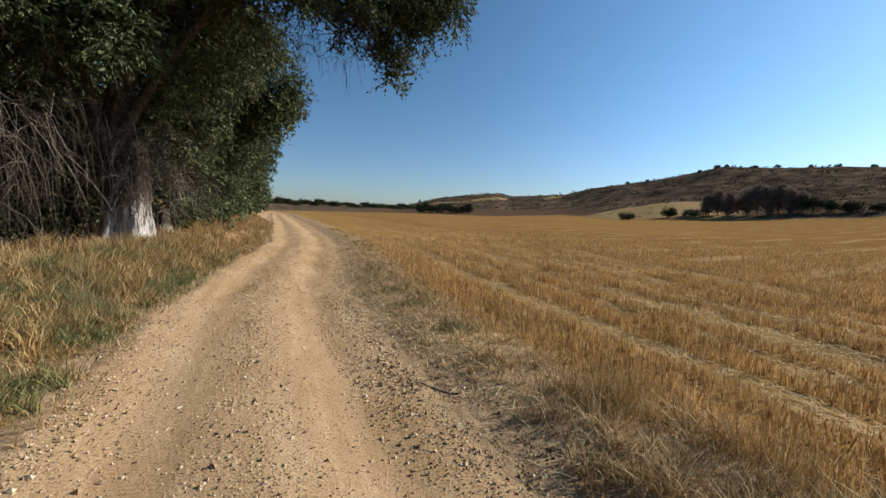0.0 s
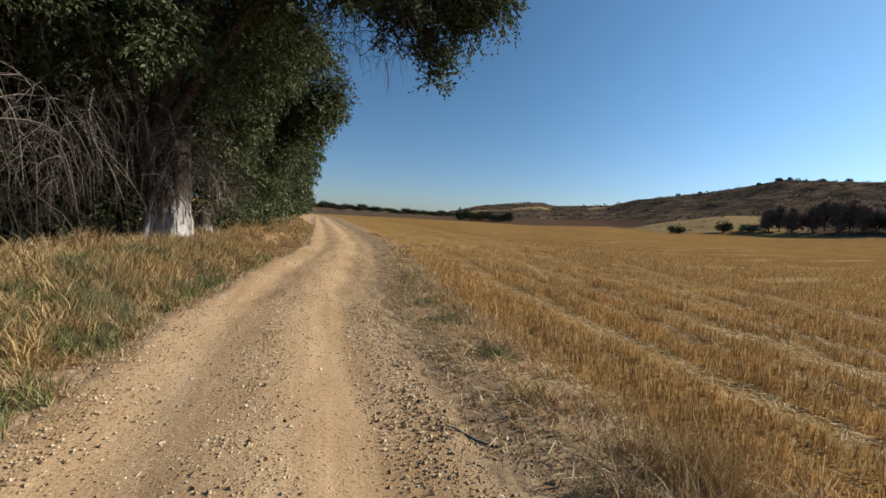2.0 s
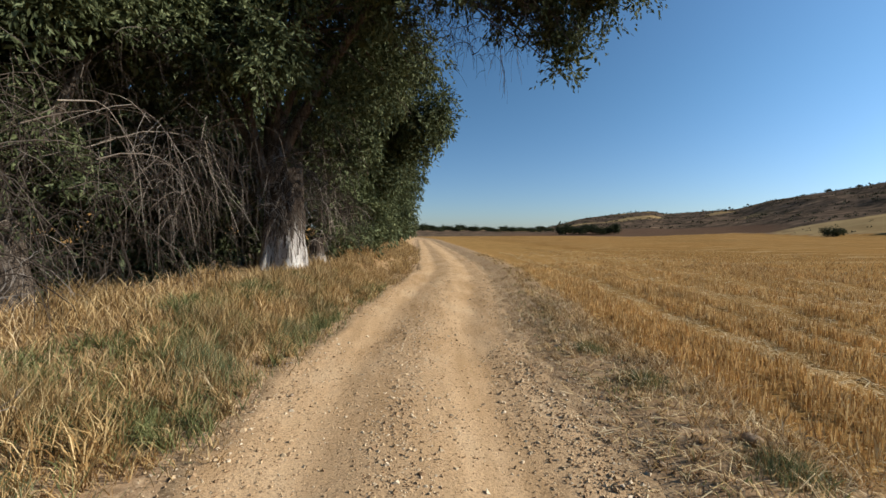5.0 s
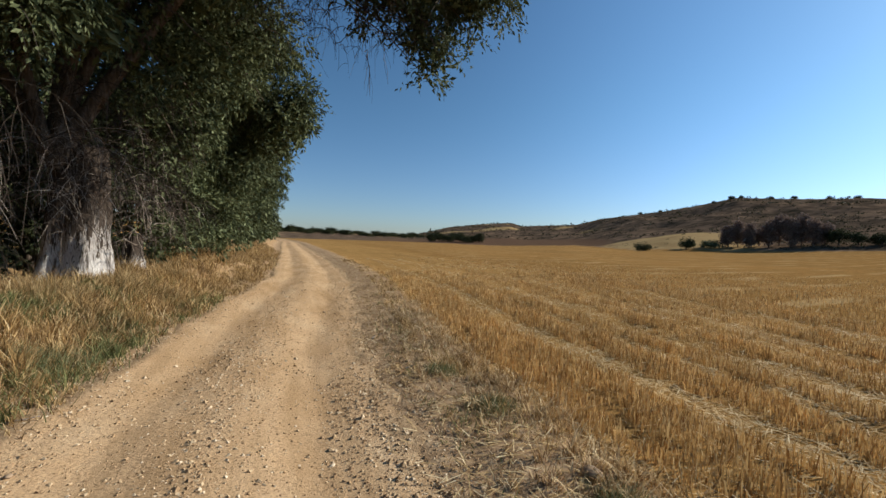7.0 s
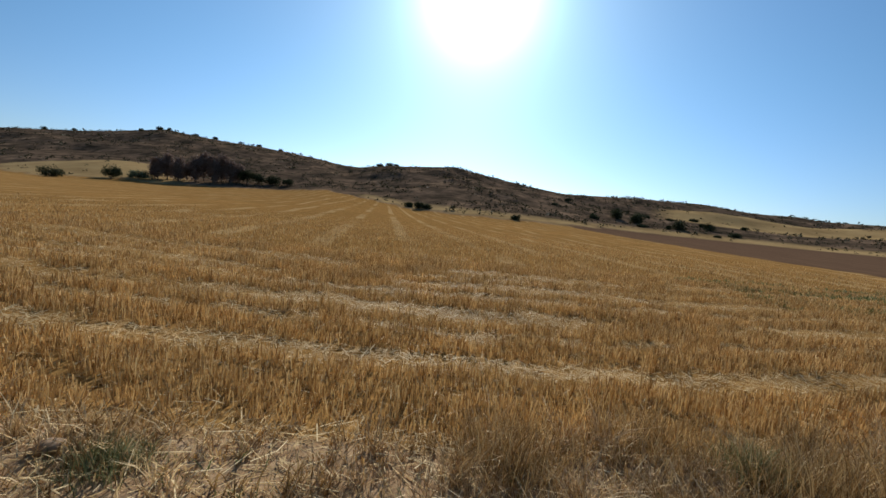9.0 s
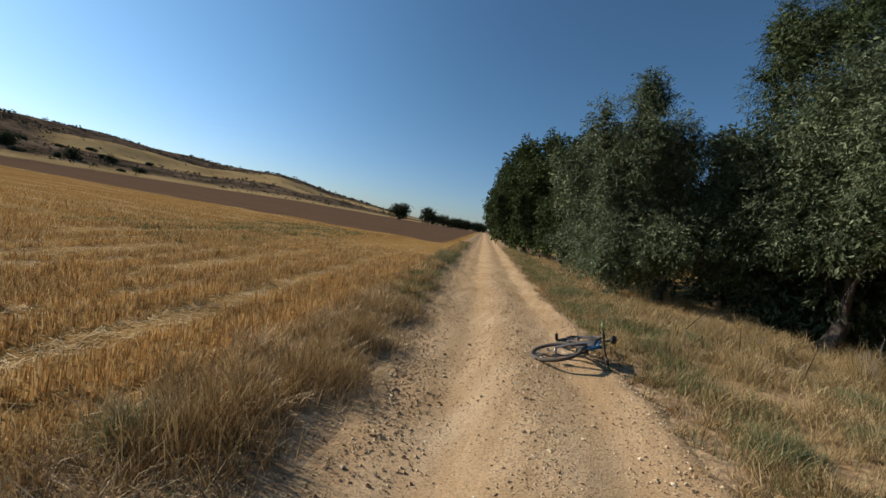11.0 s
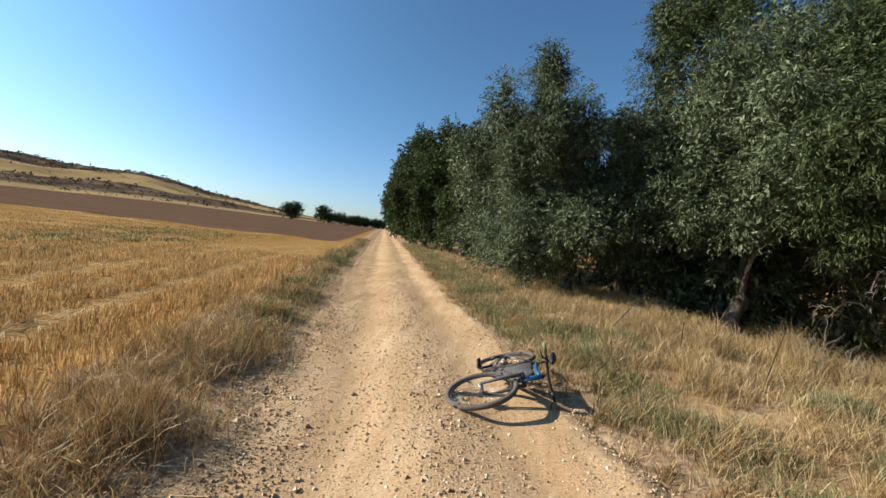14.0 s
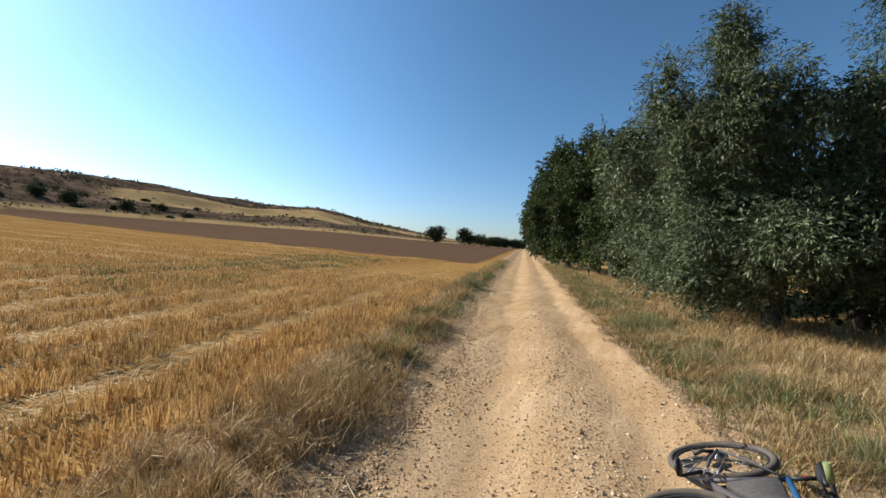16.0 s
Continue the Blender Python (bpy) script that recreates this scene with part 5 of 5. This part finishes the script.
for k in range(9):
    far_tree("copse_tree", 18.4 + 0.85 * k, 322 + 4 * (k % 3), 9, 6.8 + 1.2 * math.sin(k * 1.7), 330 + k, "dark green tree in a low copse beyond the stubble", "copse")
for k in range(26):
    b = -2.5 + 0.78 * k + 0.25 * math.sin(k * 2.3)
    far_tree("woodland_tree", b, 520 + 60 * math.sin(k * 1.9), 15, (6.5 if k < 12 else 4.8) + 1.8 * math.sin(k * 2.7), 350 + k, "distant dark tree on the skyline beyond the track", "distant woodland", None, 16)
far_tree("field_tree", 154.9, 170, 8.2, 6.4, 381, "round dark tree standing alone by the ploughed field", "trees beyond the ploughed field", None, 40)
far_tree("field_tree", 158.9, 185, 7.5, 7.2, 382, "dark tree standing by the ploughed field", "trees beyond the ploughed field", None, 36)
for k in range(8):
    far_tree("field_tree", 160.2 + 0.85 * k, 205 + 6 * (k % 2), 8, 5.2 - 0.15 * k + math.sin(k * 2.1) * 0.6, 385 + k, "dark tree in a low row by the track", "trees beyond the ploughed field", None, 24)
for k, (b, r, w, h) in enumerate(((114.2, 190, 5.5, 6.0), (111.7, 192, 5, 5.0), (119, 185, 5, 4.5), (122, 200, 4, 3.5), (80.2, 328, 6, 2.6), (81.4, 330, 7, 3.2), (82.3, 328, 5, 2.4), (53.2, 494, 4.5, 3.2), (54.9, 498, 6, 4.2), (55.8, 496, 4, 3), (58.4, 484, 4, 3), (60.3, 478, 5, 3.4), (63.0, 464, 4, 3), (65.1, 452, 5, 3.6), (67.6, 440, 4, 3), (45.5, 552, 5, 3.6), (47.8, 540, 4, 3.2), (86.6, 140, 3.6, 2.2), (85.6, 139, 3, 2.5), (84.2, 142, 3, 2.0), (98.8, 126, 2.6, 1.8)) + tuple((104 + 1.45 * k + 0.9 * math.sin(k * 2.9), 205 + 32 * math.sin(k * 1.3), 2.8 + 1.2 * math.sin(k * 1.9), 1.6 + 0.6 * math.sin(k * 2.3)) for k in range(16))):
    shrub = far_tree("hill_shrub", b, r, w, h, 400 + k, "dark evergreen shrub on the dry hillside", "shrubs on the hill")
    shrub.location.z -= 0.22 * h


# ring of trees added to block bright sky below the near crowns
for k in range(9):
    far_tree("field_edge_tree", 204 + 9 * k, 58 + 4 * math.sin(k * 1.7), 11, 9.0 + math.sin(k * 2.3), 420 + k, "leafy tree added across the sunny field to close off the sky", "trees across the field", M_LEAF, 60)


def scrub(n, seed):
    """Low bushes strewn over the hills, thicker in the hollows and along the crest."""
    global rng
    rng = np.random.default_rng(seed)
    b = rng.uniform(16, 156, n * 3)
    rf, rc = np.interp(b, EDGE_BEARING, EDGE_DISTANCE), np.interp(b, BEARING, DISTANCE)
    t = rng.uniform(0.02, 0.93, n * 3)
    r = rf + (rc - rf) * t
    x, y = HUB[0] + r * np.sin(np.radians(b)), HUB[1] + r * np.cos(np.radians(b))
    st, pl, sc, pa = zones(x, y)
    ok = (sc > 0.6) & (pl < 0.3) & (rng.uniform(0, 1, n * 3) < (0.9 - 0.8 * pa) * (0.5 + 0.5 * wave(x, y, 60, 71)))
    x, y, r = x[ok][:n], y[ok][:n], r[ok][:n]
    size = rng.lognormal(-0.35, 0.4, len(x)) * (0.35 + r / 520)
    k = 9
    d = rng.normal(0, 1, (len(x), k, 3))
    d[..., 2] = np.abs(d[..., 2])
    d = unit(d)
    at = np.stack([x, y, height(x, y)], -1)[:, None] + d * size[:, None, None] * np.array([0.9, 0.9, 0.8]) * rng.uniform(0.4, 1, (len(x), k, 1))
    way = unit(d + rng.normal(0, 0.5, d.shape))
    s = np.repeat(size, k) * rng.uniform(0.5, 1.0, len(x) * k)
    return leaves(at.reshape(-1, 3), way.reshape(-1, 3), s, s * 0.7)


tagged(put("scrub", mesh_np("scrub", *scrub(6500, 91)), M_SCRUB), "dark low scrub dotted over the dry hills", "scrub", kind="stuff")

# ---- larger stones ----
M_ROCK = plain("earthy_stone", (0.33, 0.235, 0.15), 0.95, 0.0, 0.35, 22)
for x, y, s in ((2.25, 5.25, 0.13), (1.75, -0.95, 0.05), (0.48, -0.85, 0.035), (-1.55, -0.85, 0.04), (1.02, 12.1, 0.05), (1.75, 8.1, 0.06), (-0.35, 8.75, 0.035), (-1.35, 6.4, 0.04), (1.6, -3.2, 0.05), (1.35, 1.2, 0.05), (1.5, 5.1, 0.045), (0.25, 4.0, 0.03)):
    s *= 0.6
    bm = bmesh.new()
    bmesh.ops.create_icosphere(bm, subdivisions=2, radius=s)
    for v in bm.verts:
        v.co *= 1 + 0.28 * noise.noise(v.co * (1.3 / s) + Vector((x, y, 0)))
        v.co.z *= 0.6
    st = part("stone", bm, M_ROCK, None)
    u = x - float(centre(y))
    st.location = (x, y, float(road_height(u, y) if abs(u) < 1.6 else height(x, y)) + s * 0.25)
    tagged(st, "pale weathered stone lying on the dry earth", "stone", "stones by the track")

# ---- broken sticks on the verge ----
for x, y, turn, long in ((1.35, 3.4, 130, 0.45), (1.75, 7.9, 20, 0.22), (1.6, 9.6, 75, 0.25), (-1.75, 7.3, 25, 0.3)):
    t = np.linspace(-0.5, 0.5, 7)
    p = np.stack([x + long * t * math.cos(radians(turn)) + 0.02 * np.sin(t * 7), y + long * t * math.sin(radians(turn)), 0 * t], -1)
    u = p[:, 0] - centre(p[:, 1])
    p[:, 2] = np.maximum(road_height(u, p[:, 1]), height(p[:, 0], p[:, 1])) + 0.008
    tagged(put("stick", mesh_np("stick", *tubes(p[None], np.linspace(0.011, 0.006, 7)[None], 6)), M_BLEACHED), "broken dry stick lying at the track's edge", "stick", "sticks by the track")

# ---- reddish earth bank in the sunny field behind the trees ----
t = np.linspace(0, 1, 60)
s = np.linspace(-1, 1, 9)
bu, bs = np.meshgrid(t, s, indexing="ij")
bx = -41.0 + 1.5 * np.sin(bu * 4) + bs * 1.6
by = -46 + 62 * bu
bz = height(bx, by) - 0.1 + 1.7 * (1 - np.abs(bs) ** 2.2) * (0.75 + 0.25 * wave(bx, by, 6, 95)) * smooth(0, 0.1, bu) * (1 - smooth(0.9, 1, bu))
i, j = np.meshgrid(np.arange(59), np.arange(8), indexing="ij")
M_REDEARTH = plain("reddish_earth", (0.30, 0.125, 0.055), 0.95, 0.0, 0.3, 2.0)
tagged(put("earth_bank", mesh_np("earth_bank", np.stack([bx, by, bz], -1).reshape(-1, 3), np.stack([i * 9 + j, i * 9 + j + 1, (i + 1) * 9 + j + 1, (i + 1) * 9 + j], -1).reshape(-1, 4)[:, ::-1], True), M_REDEARTH),
       "low bank of bare reddish earth in the sunny field", "earth bank")
